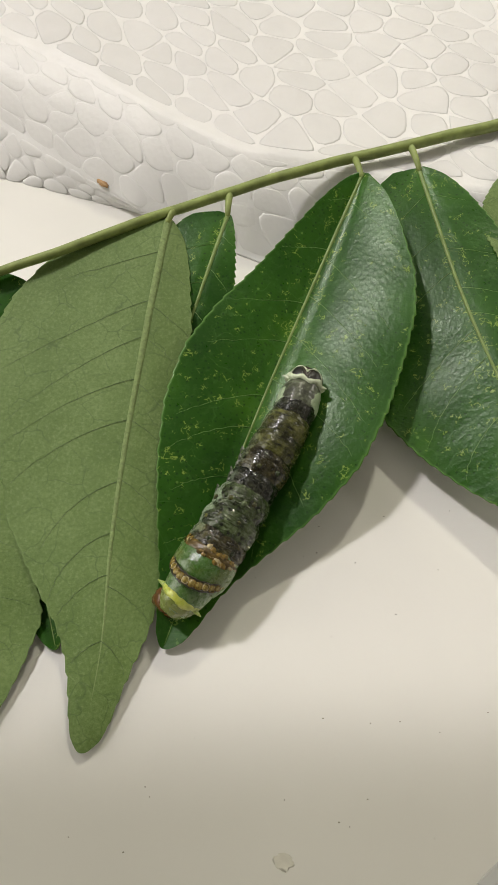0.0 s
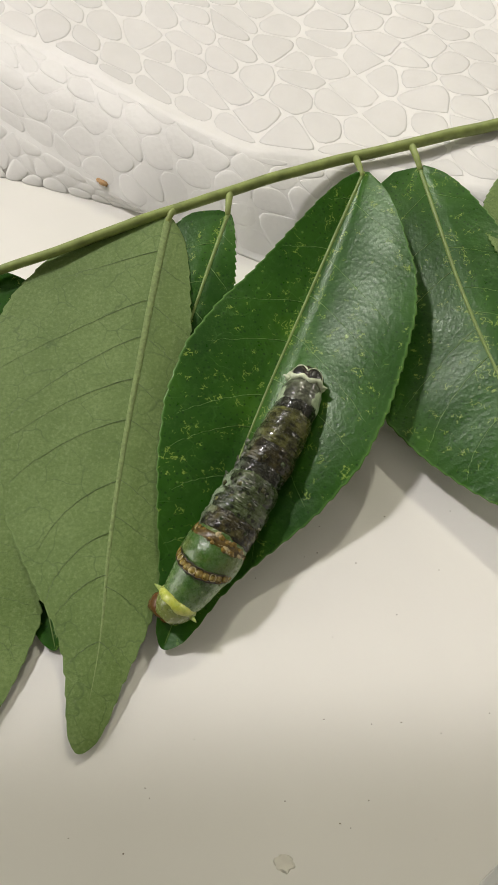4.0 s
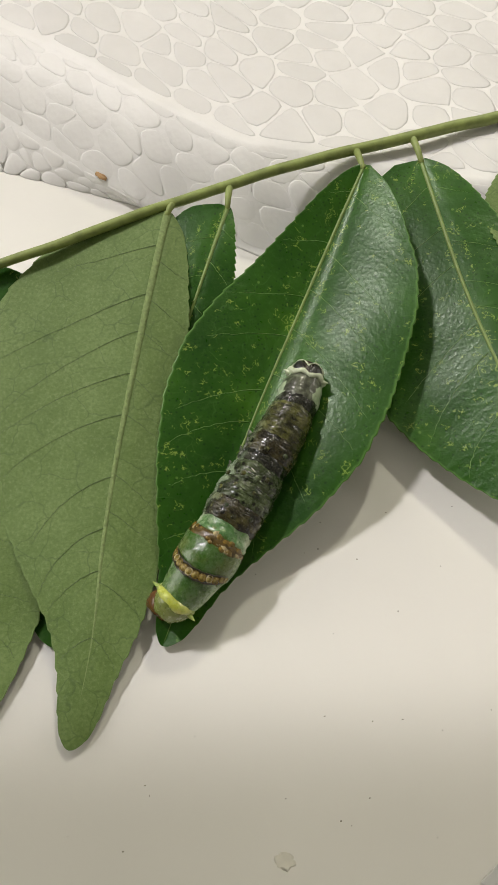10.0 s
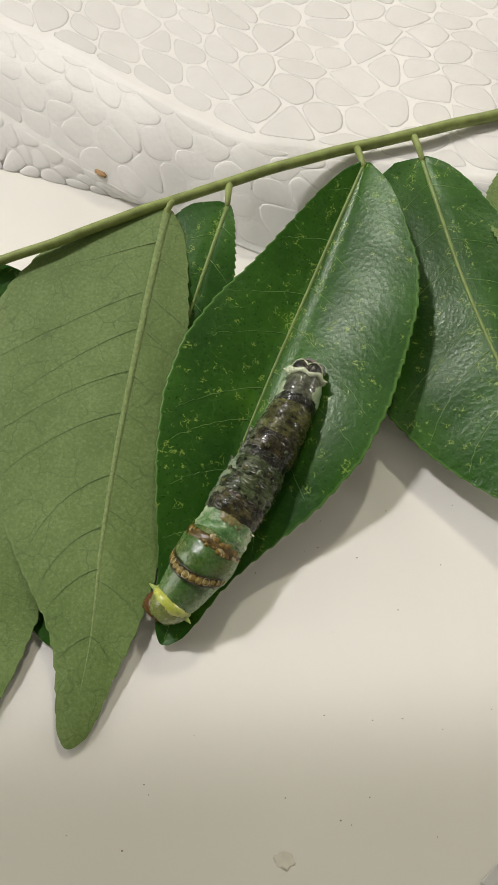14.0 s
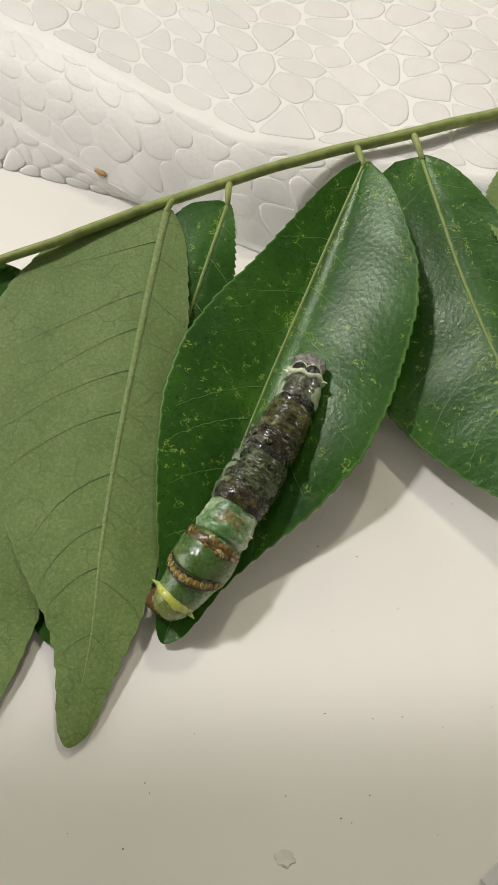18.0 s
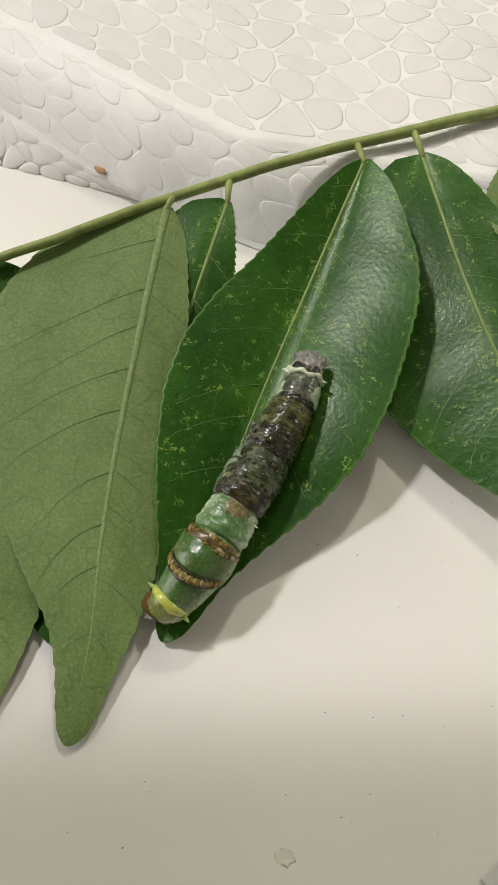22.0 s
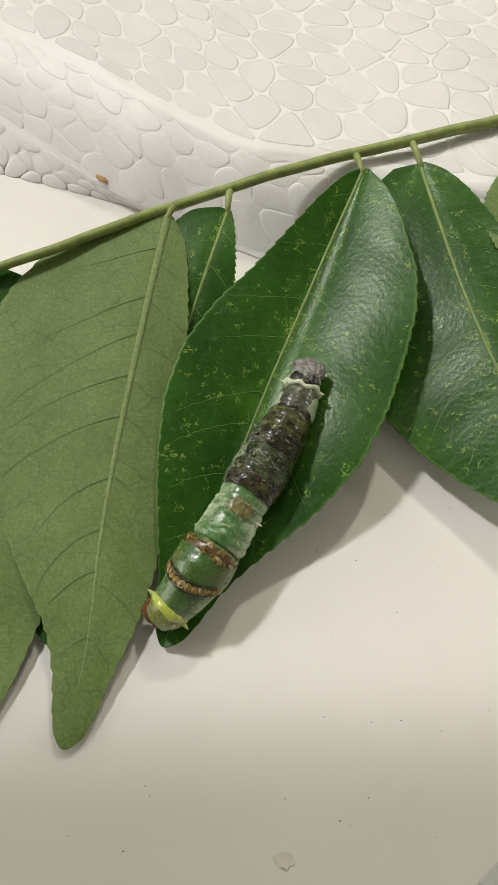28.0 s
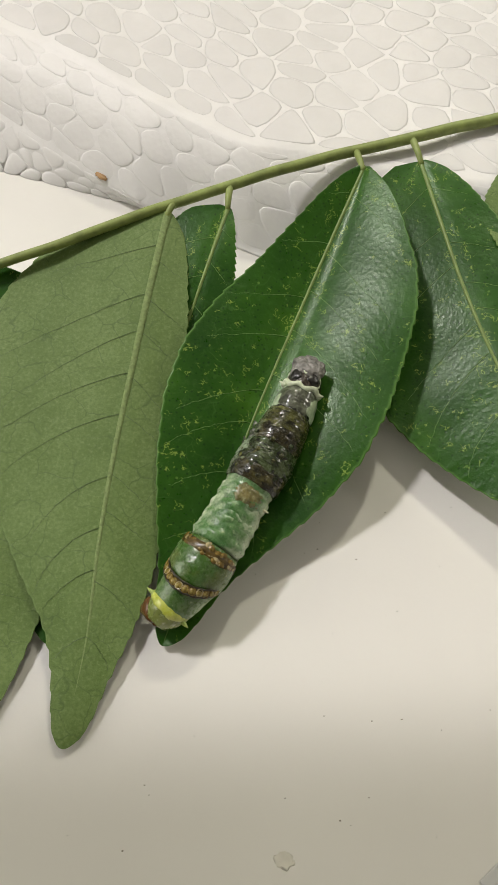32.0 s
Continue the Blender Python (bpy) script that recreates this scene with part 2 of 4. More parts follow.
def skin_material(name, dark, mid, light, grain_colour, granular=0.5, flank=0.0):
    """Old, wet, shrivelled skin: blotches, black pits, pale grains and a paler flank."""
    m, nt, b = material(name)
    c = object_coords(nt)
    info = nt.nodes.new("ShaderNodeObjectInfo")
    off = nt.nodes.new("ShaderNodeVectorMath")
    off.operation = "ADD"
    nt.links.new(c, off.inputs[0])
    nt.links.new(info.outputs["Random"], off.inputs[1])
    v = off.outputs[0]
    sep = nt.nodes.new("ShaderNodeSeparateXYZ")
    nt.links.new(c, sep.inputs[0])
    blot = spot_noise(nt, v, 520, 5, 0.68)
    col = ramp(nt, blot, [(0.36, dark), (0.5, mid), (0.64, light)])
    pits = cells(nt, warped(nt, v, 900, 0.0007), 1250).outputs["Distance"]
    col = mix(nt, ramp(nt, pits, [(0.20, (granular, granular, granular)), (0.38, (0, 0, 0))]), col, (0.004, 0.004, 0.003))
    grain = spot_noise(nt, v, 3000, 3, 0.7)
    col = mix(nt, ramp(nt, grain, [(0.62, (0, 0, 0)), (0.76, (granular, granular, granular))]), col, grain_colour)
    # wrinkles that run round the body
    squeeze = nt.nodes.new("ShaderNodeVectorMath")
    squeeze.operation = "MULTIPLY"
    squeeze.inputs[1].default_value = (3.2, 0.7, 0.7)
    nt.links.new(v, squeeze.inputs[0])
    w = spot_noise(nt, squeeze.outputs[0], 760, 5, 0.6)
    # crease darkness put into the colour where the wrinkle relief dips
    col = mix(nt, ramp(nt, w, [(0.36, (0.75, 0.75, 0.75)), (0.47, (0, 0, 0))]), col, tuple(x * 0.4 for x in dark))
    if flank:
        side = calc(nt, "ADD", calc(nt, "MULTIPLY", sep.outputs["Y"], -400.0), calc(nt, "MULTIPLY", calc(nt, "SUBTRACT", blot, 0.5), 2.2))
        edge = ramp(nt, calc(nt, "MULTIPLY", side, 0.5), [(0.36, (0, 0, 0)), (0.48, (flank, flank, flank))])
        col = mix(nt, edge, col, (0.34, 0.42, 0.30))
    nt.links.new(col, b.inputs["Base Color"])
    nt.links.new(ramp(nt, grain, [(0.35, (0.13, 0.13, 0.13)), (0.65, (0.36, 0.36, 0.36))]), b.inputs["Roughness"])
    b.inputs["Specular IOR Level"].default_value = 0.3
    first = bump(nt, b, w, 0.25, 0.00018)
    second = bump(nt, b, pits, 0.3, 0.00012, first)
    wet(nt, b, bump(nt, b, grain, 0.2, 0.00007, second), 0.36)
    return m


def gold_ring_material():
    """Amber centre, pale gold rim, in the shape of a small ring."""
    m, nt, b = material("gold_ring")
    c = object_coords(nt)
    n = spot_noise(nt, c, 2600, 3)
    col = ramp(nt, n, [(0.35, (0.10, 0.065, 0.012)), (0.52, (0.22, 0.165, 0.035)), (0.68, (0.36, 0.30, 0.10))])
    nt.links.new(col, b.inputs["Base Color"])
    b.inputs["Roughness"].default_value = 0.24
    bump(nt, b, n, 0.4, 0.0001)
    return m


def tail_ring_material():
    """Grey olive back between cream flanks with ragged edges."""
    m, nt, b = material("tail_ring_cream_and_olive")
    c = object_coords(nt)
    sep = nt.nodes.new("ShaderNodeSeparateXYZ")
    nt.links.new(c, sep.inputs[0])
    n = spot_noise(nt, c, 900, 4, 0.65)
    back = ramp(nt, n, [(0.35, (0.012, 0.014, 0.009)), (0.5, (0.05, 0.056, 0.034)), (0.66, (0.13, 0.15, 0.10))])
    side = calc(nt, "ADD", calc(nt, "MULTIPLY", calc(nt, "ABSOLUTE", sep.outputs["Y"]), 420.0), calc(nt, "MULTIPLY", calc(nt, "SUBTRACT", spot_noise(nt, c, 620, 3), 0.5), 2.6))
    edge = ramp(nt, calc(nt, "MULTIPLY", side, 0.5), [(0.33, (0, 0, 0)), (0.40, (1, 1, 1))])
    cream = ramp(nt, n, [(0.35, (0.20, 0.28, 0.17)), (0.6, (0.46, 0.54, 0.38))])
    nt.links.new(mix(nt, edge, back, cream), b.inputs["Base Color"])
    b.inputs["Roughness"].default_value = 0.3
    wet(nt, b, bump(nt, b, n, 0.4, 0.0002), 0.8)
    return m


TABLE = table_material()
FOAM_BEAD = foam_material("foam_bead", (0.735, 0.716, 0.722), 0.07, 0.2)
FOAM_BODY = foam_material("foam_body", (0.815, 0.796, 0.80), 0.0, 0.15)
FOAM_TORN = foam_material("foam_torn", (0.79, 0.772, 0.775), 0.05, 0.0)
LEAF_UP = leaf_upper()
LEAF_DOWN = leaf_under()
STEM = plain("green_stem", (0.22, 0.27, 0.075), 0.5, 0.22, 700, 0.0001)
RIB_TOP = plain("pale_midrib", (0.16, 0.235, 0.055), 0.45, 0.15, 900)
RIB_UNDER = plain("underside_midrib", (0.185, 0.25, 0.09), 0.75, 0.22, 2600, 0.0003)
VEIN_TOP = plain("fine_vein", (0.17, 0.30, 0.07), 0.45, 0.1)
VEIN_UNDER = plain("underside_vein", (0.066, 0.106, 0.034), 0.55, 0.1)
GREEN_BACK = body_material("thorax_green", (0.048, 0.112, 0.020), (0.088, 0.128, 0.030), (0.24, 0.34, 0.16), 520, 0.3, 0.5, 0.12)
NECK = body_material("second_segment_green", (0.050, 0.118, 0.026), (0.088, 0.16, 0.042), (0.32, 0.43, 0.25), 500, 0.3, 0.5, 0.06)
PALE_GREEN = body_material("mottled_pale_green", (0.052, 0.142, 0.038), (0.125, 0.24, 0.09), (0.54, 0.63, 0.44), 420, 0.3, 0.52, -0.09)
SADDLE = body_material("saddle_olive", (0.19, 0.165, 0.06), (0.12, 0.115, 0.04), (0.22, 0.2, 0.09), 800, 0.28)
YELLOW = body_material("collar_yellow", (0.42, 0.46, 0.06), (0.52, 0.55, 0.12), (0.34, 0.42, 0.12), 900, 0.32)
NECK_SHIELD = body_material("prothorax_olive", (0.13, 0.165, 0.035), (0.19, 0.22, 0.055), (0.22, 0.26, 0.08), 600, 0.24)
HEAD = plain("head_amber", (0.11, 0.045, 0.014), 0.2, 0.25, 700, 0.0001)
BAND_BROWN = plain("band_brown", (0.075, 0.048, 0.012), 0.24, 0.75, 1500, 0.0003)
BAND_DARK = plain("band_dark", (0.02, 0.015, 0.006), 0.35, 0.3, 1300)
GOLD = plain("gold_spot", (0.17, 0.11, 0.022), 0.22, 0.6, 2000, 0.0002)
PALE_GOLD = plain("pale_gold_dot", (0.34, 0.28, 0.15), 0.25, 0.5, 2000)
PEARL = plain("pearl_dot", (0.55, 0.52, 0.36), 0.3, 0.2, 2000)
SKIN_GRANULAR = skin_material("old_skin_granular", (0.009, 0.013, 0.005), (0.036, 0.050, 0.020), (0.085, 0.112, 0.050), (0.20, 0.25, 0.16), 0.9, 0.6)
SKIN_DARK = skin_material("old_skin_black", (0.003, 0.004, 0.003), (0.011, 0.012, 0.008), (0.038, 0.041, 0.025), (0.13, 0.13, 0.11), 0.5, 0.2)
SKIN_BROWN = skin_material("old_skin_brown", (0.008, 0.007, 0.004), (0.030, 0.026, 0.011), (0.090, 0.082, 0.030), (0.20, 0.19, 0.11), 0.7, 0.3)
SKIN_OLIVE = skin_material("old_skin_olive", (0.011, 0.011, 0.004), (0.042, 0.044, 0.013), (0.110, 0.112, 0.034), (0.18, 0.20, 0.11), 0.4, 0.15)
GOLD_RING = gold_ring_material()
TAIL_FLANK = tail_ring_material()
TAIL_WHITE = plain("tail_cream", (0.50, 0.55, 0.40), 0.4, 0.2, 1100, 0.0002)

TAIL_BLACK = plain("tail_black", (0.009, 0.008, 0.007), 0.32, 0.3, 1300, 0.0002)
GREY_SKIN = plain("crumpled_grey_skin", (0.20, 0.19, 0.18), 0.4, 0.6, 900, 0.0005)
TAIL_BROWN = plain("tail_brown_black", (0.035, 0.026, 0.02), 0.25, 0.6, 1000, 0.0005)
SPECK = plain("dark_speck", (0.2, 0.17, 0.14), 0.7, 0.3)
BROWN_SPECK = plain("brown_speck", (0.40, 0.24, 0.11), 0.7, 0.3)
STAIN = plain("grey_stain", (0.685, 0.66, 0.60), 0.6, 0.1, 600)
WALL = plain("cream_paint", (0.56, 0.545, 0.50), 0.8, 0.04, 12)
CEILING = plain("white_paint", (0.60, 0.59, 0.565), 0.8, 0.03, 12)
FLOOR = plain("grey_floor", (0.4, 0.38, 0.35), 0.5, 0.12, 9)
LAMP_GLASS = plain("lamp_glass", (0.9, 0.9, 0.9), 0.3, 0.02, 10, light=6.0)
PHONE = plain("black_case", (0.03, 0.03, 0.03), 0.5, 0.1, 300)
OTHER_TILE = plain("bluish_grey_surface", (0.60, 0.60, 0.61), 0.4, 0.05, 200)


# ---- mesh helpers ----
def mesh_of(name, verts, faces, mats, smooth=True, slots=None):
    me = bpy.data.meshes.new(name)
    me.from_pydata([tuple(v) for v in verts], [], faces)
    for m in mats:
        me.materials.append(m)
    if slots is not None:
        me.polygons.foreach_set("material_index", slots)
    me.polygons.foreach_set("use_smooth", [smooth] * len(me.polygons))
    me.update()
    return me


def part(name, me, parent, label=""):
    ob = new(name, me)
    ob.parent = parent
    if label:
        ob["label"] = label
    return ob


def box_mesh(name, x0, y0, z0, x1, y1, z1, mat, bevel=0.0):
    bm = bmesh.new()
    bmesh.ops.create_cube(bm, size=1)
    for v in bm.verts:
        v.co = ((x0 + x1) / 2 + v.co.x * (x1 - x0), (y0 + y1) / 2 + v.co.y * (y1 - y0), (z0 + z1) / 2 + v.co.z * (z1 - z0))
    if bevel:
        bmesh.ops.bevel(bm, geom=bm.edges[:], offset=bevel, segments=3, affect="EDGES", profile=0.5)
    me = bpy.data.meshes.new(name)
    bm.to_mesh(me)
    bm.free()
    me.materials.append(mat)
    return me


def glide(points, t):
    """A smooth curve through evenly spaced points, at t from 0 to 1."""
    pts = np.asarray(points, float)
    n = len(pts) - 1
    x = np.clip(np.atleast_1d(t), 0, 1) * n
    i = np.minimum(x.astype(int), n - 1)
    f = (x - i)[:, None]
    a, b, c, d = (pts[np.clip(i + k, 0, n)] for k in (-1, 0, 1, 2))
    return 0.5 * (2 * b + (c - a) * f + (2 * a - 5 * b + 4 * c - d) * f**2 + (3 * b - a - 3 * c + d) * f**3)


def tube(name, path, radii, mat, sides=8):
    """A tube along a path, with rounded ends."""
    path = np.asarray(path, float)
    radii = np.broadcast_to(np.asarray(radii, float), (len(path),))
    tan = np.gradient(path, axis=0)
    tan /= np.linalg.norm(tan, axis=1)[:, None]
    side = np.cross(tan, (0, 0, 1.0))
    side /= np.maximum(np.linalg.norm(side, axis=1)[:, None], 1e-9)
    up = np.cross(side, tan)
    verts, faces = [], []
    ang = np.linspace(0, 2 * np.pi, sides, endpoint=False)
    for p, r, s, u in zip(path, radii, side, up):
        for a in ang:
            verts.append(p + r * (math.cos(a) * s + math.sin(a) * u))
    n = len(path)
    for i in range(n - 1):
        for j in range(sides):
            k = (j + 1) % sides
            faces.append((i * sides + j, i * sides + k, (i + 1) * sides + k, (i + 1) * sides + j))
    for i, e, sg in ((0, path[0] - tan[0] * radii[0] * 0.6, 1), (n - 1, path[-1] + tan[-1] * radii[-1] * 0.6, -1)):
        verts.append(e)
        for j in range(sides):
            k = (j + 1) % sides
            t3 = (i * sides + j, i * sides + k, len(verts) - 1)
            faces.append(t3[::-1] if sg > 0 else t3)
    return mesh_of(name, verts, faces, [mat])


# ---- table and room ----
MM = 0.001
table = new("tabletop", box_mesh("tabletop", -0.62, -0.5, -0.03, 0.62, 0.55, 0.0, TABLE, 0.0004))
for lx in (-0.58, 0.54):
    for ly in (-0.46, 0.47):
        part("table_leg", box_mesh("table_leg", lx, ly, -0.75, lx + 0.04, ly + 0.04, -0.03, CEILING, 0.003), table)
tagged(table, "off-white smooth laminate tabletop with tiny dark specks", "tabletop", kind="structure")
for nm, b, mt in (("floor", (-1.8, -1.6, -0.78, 1.8, 1.9, -0.75), FLOOR), ("ceiling", (-1.8, -1.6, 1.75, 1.8, 1.9, 1.8), CEILING),
                  ("wall_north", (-1.8, 1.9, -0.75, 1.8, 2.0, 1.75), WALL), ("wall_south", (-1.8, -1.7, -0.75, 1.8, -1.6, 1.75), WALL),
                  ("wall_east", (1.8, -1.6, -0.75, 1.9, 1.9, 1.75), WALL)):
    tagged(new(nm, box_mesh(nm, *b, mt)), "plain %s of the room" % nm.split("_")[0], nm.split("_")[0], kind="structure")
# west wall with an opening cut for the added window
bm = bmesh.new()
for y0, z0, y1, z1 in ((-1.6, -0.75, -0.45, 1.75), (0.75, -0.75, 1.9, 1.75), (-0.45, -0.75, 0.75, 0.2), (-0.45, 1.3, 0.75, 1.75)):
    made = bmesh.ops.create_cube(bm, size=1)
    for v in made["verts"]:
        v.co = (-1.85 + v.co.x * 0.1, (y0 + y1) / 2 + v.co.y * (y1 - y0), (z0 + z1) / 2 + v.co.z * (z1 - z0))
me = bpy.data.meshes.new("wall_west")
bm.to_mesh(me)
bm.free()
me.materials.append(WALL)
tagged(new("wall_west", me), "plain wall of the room with an opening for the added window", "wall", kind="structure")
# unseen window, added to hold the fill source
window = tagged(new("window_1"), "added white window, unseen, a source of fill light", "window", kind="structure")
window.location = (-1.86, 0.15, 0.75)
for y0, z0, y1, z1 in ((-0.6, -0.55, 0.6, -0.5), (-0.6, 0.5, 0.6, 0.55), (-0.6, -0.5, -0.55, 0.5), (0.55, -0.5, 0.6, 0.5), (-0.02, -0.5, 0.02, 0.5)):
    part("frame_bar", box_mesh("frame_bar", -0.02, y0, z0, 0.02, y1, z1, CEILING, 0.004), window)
# slab standing in for the tile past a joint, near corner, turned
card = new("card_sheet", box_mesh("card_sheet", 0.0, -0.09, 0.0, 0.12, 0.0, 0.0004, OTHER_TILE, 0.0001))
card.matrix_world = pose(0.01984, -0.04292, 0.0, 0, 0, 38.5)
tagged(card, "thin bluish white slab standing in for the surface past a joint", "card")
# the body of the filming phone, whose edge shades the near part of the table
phone = new("phone_body", box_mesh("phone_body", -0.13, -0.06, 0.003, -0.005, 0.080, 0.011, PHONE, 0.002))
phone.matrix_world = pose(0, -0.0404, 0.0779, 28, 0, 0)
tagged(phone, "dark slab of a phone held over the table", "phone", kind="structure")


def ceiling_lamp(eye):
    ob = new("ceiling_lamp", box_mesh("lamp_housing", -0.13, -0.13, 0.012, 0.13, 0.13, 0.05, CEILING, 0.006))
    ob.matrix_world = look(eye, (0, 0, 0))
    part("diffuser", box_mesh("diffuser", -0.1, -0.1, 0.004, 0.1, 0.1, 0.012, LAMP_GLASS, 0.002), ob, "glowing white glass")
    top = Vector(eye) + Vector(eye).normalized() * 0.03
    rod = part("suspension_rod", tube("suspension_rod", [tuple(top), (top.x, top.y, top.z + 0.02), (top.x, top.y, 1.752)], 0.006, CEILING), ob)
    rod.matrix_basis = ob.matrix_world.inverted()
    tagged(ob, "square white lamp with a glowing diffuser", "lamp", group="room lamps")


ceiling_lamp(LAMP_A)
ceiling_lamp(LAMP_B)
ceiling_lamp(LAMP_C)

def pebble(name, mat, sx, sy, sz, seed=0, lump=0.12, sub=2):
    bm = bmesh.new()
    bmesh.ops.create_icosphere(bm, subdivisions=sub, radius=1)
    for v in bm.verts:
        f = 1 + lump * noise.noise(v.co * 1.8 + Vector((seed * 3.1, 0, seed)))
        v.co = Vector((v.co.x * sx * f, v.co.y * sy * f, v.co.z * sz * f)) * MM
    me = bpy.data.meshes.new(name)
    bm.to_mesh(me)
    bm.free()
    me.materials.append(mat)
    me.polygons.foreach_set("use_smooth", [True] * len(me.polygons))
    return me


# ---- foam block ----
FOAM_TOP = 9.3


def base_y(x):
    return np.interp(x, (-60, -34.4, -15.2, 2.1, 60), (52, 42, 35.8, 26.2, 3))


def low_y(x):
    return np.interp(x, (-60, -34.4, -14.6, -8, 60), (68, 48.5, 34.6, 31.4, 3))


def low_z(x):
    return np.interp(x, (-60, -34.4, -14.6, -8, 60), (5.0, 4.0, 1.6, 0.4, 0.4))


def ridge_y(x):
    return np.interp(x, (-60, -34.7, 0, 60), (79, 61, 36.7, 24))


def foam_surface(face, x, b):
    if face == "top":
        return np.array((x, ridge_y(x) + b, FOAM_TOP)) + (0, 0, 0.25 * math.sin(x * 0.21 + b * 0.11))
    if face == "slope":
        wide = max(ridge_y(x) - low_y(x), 1)
        f = b / 17.0
        sag = math.sin(math.pi * min(max(f, 0), 1)) * 1.1
        return np.array((x, low_y(x) + f * wide - sag * 0.3, low_z(x) + f * (FOAM_TOP - low_z(x)) + sag))
    f = b / 7.0
    return np.array((x, base_y(x) + f * (low_y(x) - base_y(x)) * 0.9, f * low_z(x)))


def clip_cell(poly, mid, nrm):
    out = []
    for i, p in enumerate(poly):
        q = poly[(i + 1) % len(poly)]
        dp, dq = (p - mid) @ nrm, (q - mid) @ nrm
        if dp <= 0:
            out.append(p)
        if dp * dq < 0:
            out.append(p + (q - p) * (dp / (dp - dq)))
    return out


def foam_cells(x0, x1, b0, b1, pitch, rng, wide=1.0):
    seeds = []
    rows = int((b1 - b0) / (pitch * 0.87)) + 1
    for r in range(rows):
        for c in range(int((x1 - x0) / (pitch * wide)) + 1):
            seeds.append((x0 + (c + 0.5 * (r % 2) + rng.uniform(-0.38, 0.38)) * pitch * wide, b0 + (r + 0.4) * pitch * 0.87 + rng.uniform(-0.33, 0.33) * pitch))
    seeds = np.array(seeds)
    result = []
    for s in seeds:
        poly = [np.array(p, float) for p in ((x0, b0), (x1, b0), (x1, b1), (x0, b1))]
        near = np.argsort(((seeds - s) ** 2).sum(1))[1:22]
        for k in near:
            d = seeds[k] - s
            poly = clip_cell(poly, (s + seeds[k]) / 2, d / np.linalg.norm(d))
            if len(poly) < 3:
                break
        if len(poly) >= 3:
            result.append(np.array(poly))
    return result


def bead_mesh(face, poly, rng, gap, proud):
    """One bead: a rounded pillow over its cell, sunk at the rim."""
    mid = poly.mean(0)
    eps = 0.4
    c = foam_surface(face, *mid)
    nrm = np.cross(foam_surface(face, mid[0] + eps, mid[1]) - c, foam_surface(face, mid[0], mid[1] + eps) - c)
    nrm /= np.linalg.norm(nrm)
    # round off the corners
    cut = []
    n = len(poly)
    for i in range(n):
        a, p, q = poly[i - 1], poly[i], poly[(i + 1) % n]
        cut += [p + (a - p) * 0.34, p + ((a + q) / 2 - p) * 0.19, p + (q - p) * 0.34]
    cut = np.array(cut)
    tilt = np.array((rng.uniform(-1, 1), rng.uniform(-1, 1))) * (0.005 if face == "top" else 0.014)
    lift = rng.uniform(0.0, 0.02 if face == "top" else 0.035)
    verts, faces = [], []
    reach = np.linalg.norm(cut - mid, axis=1).mean()
    rings = ((1 - gap / reach, -0.2), (0.985 - gap / reach, -0.01), (0.90 - gap / reach, 0.36), (0.72, 0.74), (0.42, 0.95))
    for f, h in rings:
        for p in cut:
            q = mid + (p - mid) * f
            up = h * (proud + lift) + (q - mid) @ tilt if h >= 0 else h
            verts.append((foam_surface(face, *q) + nrm * up) * MM)
    verts.append((c + nrm * (proud + lift)) * MM)
    m = len(cut)
    for r in range(len(rings) - 1):
        for j in range(m):
            k = (j + 1) % m
            faces.append((r * m + j, r * m + k, (r + 1) * m + k, (r + 1) * m + j))
    for j in range(m):
        faces.append(((len(rings) - 1) * m + j, (len(rings) - 1) * m + (j + 1) % m, len(verts) - 1))
    return mesh_of("bead", verts, faces, [FOAM_BEAD if face == "top" else FOAM_TORN])


def foam_block():
    rng = random.Random(5)
    xs = np.linspace(-60, 60, 121)
    verts, faces = [], []
    for x in xs:
        col = [(x, base_y(x) + 0.3, 0.0)]
        col += [foam_surface("low", x, q) + (0, -0.03, 0.01) for q in (2.4, 4.8, 6.9)]
        col += [foam_surface("slope", x, q) + (0, 0.0, -0.004) for q in (0.6, 1.5, 2.5, 3.5, 4.5, 5.5, 6.5, 7.5, 8.5, 9.5, 10.5, 11.5, 12.5, 13.5, 14.5, 15.8, 16.9)]
        col += [foam_surface("top", x, q) - (0, 0, 0.008) for q in [0.4] + list(range(3, 66, 3))] + [(x, 150.0, FOAM_TOP), (x, 150.0, 0.0)]
        verts += [np.array(p) * MM for p in col]
    m = len(col)
    for i in range(len(xs) - 1):
        for j in range(m):
            k = (j + 1) % m
            faces.append((i * m + j, (i + 1) * m + j, (i + 1) * m + k, i * m + k))
    faces.append(tuple(range(m)))
    faces.append(tuple((len(xs) - 1) * m + j for j in reversed(range(m))))
    me = mesh_of("foam_block", verts, faces, [FOAM_BODY], True)
    ob = tagged(new("foam_block", me), "white polystyrene foam block of pressed beads with a broken edge", "foam block")
    for face, x0, x1, b0, b1, pitch, proud in (("top", -50, 50, 1.2, 64, 4.4, 0.028), ("slope", -50, 40, 0.2, 16.2, 4.3, 0.022), ("low", -44, -10, 0.0, 7.2, 2.9, 0.10)):
        for poly in foam_cells(x0, x1, b0, b1, pitch, rng, 1.4 if face == "top" else 1.0):
            part("bead", bead_mesh(face, poly, rng, rng.uniform(0.0, 0.20) if face == "top" else rng.uniform(0.0, 0.04), proud), ob)
    return ob


# ---- sprig ----
STATIONS = np.array([(1 - math.cos(math.pi * i / 12)) / 4 + i / 24 for i in range(13)])


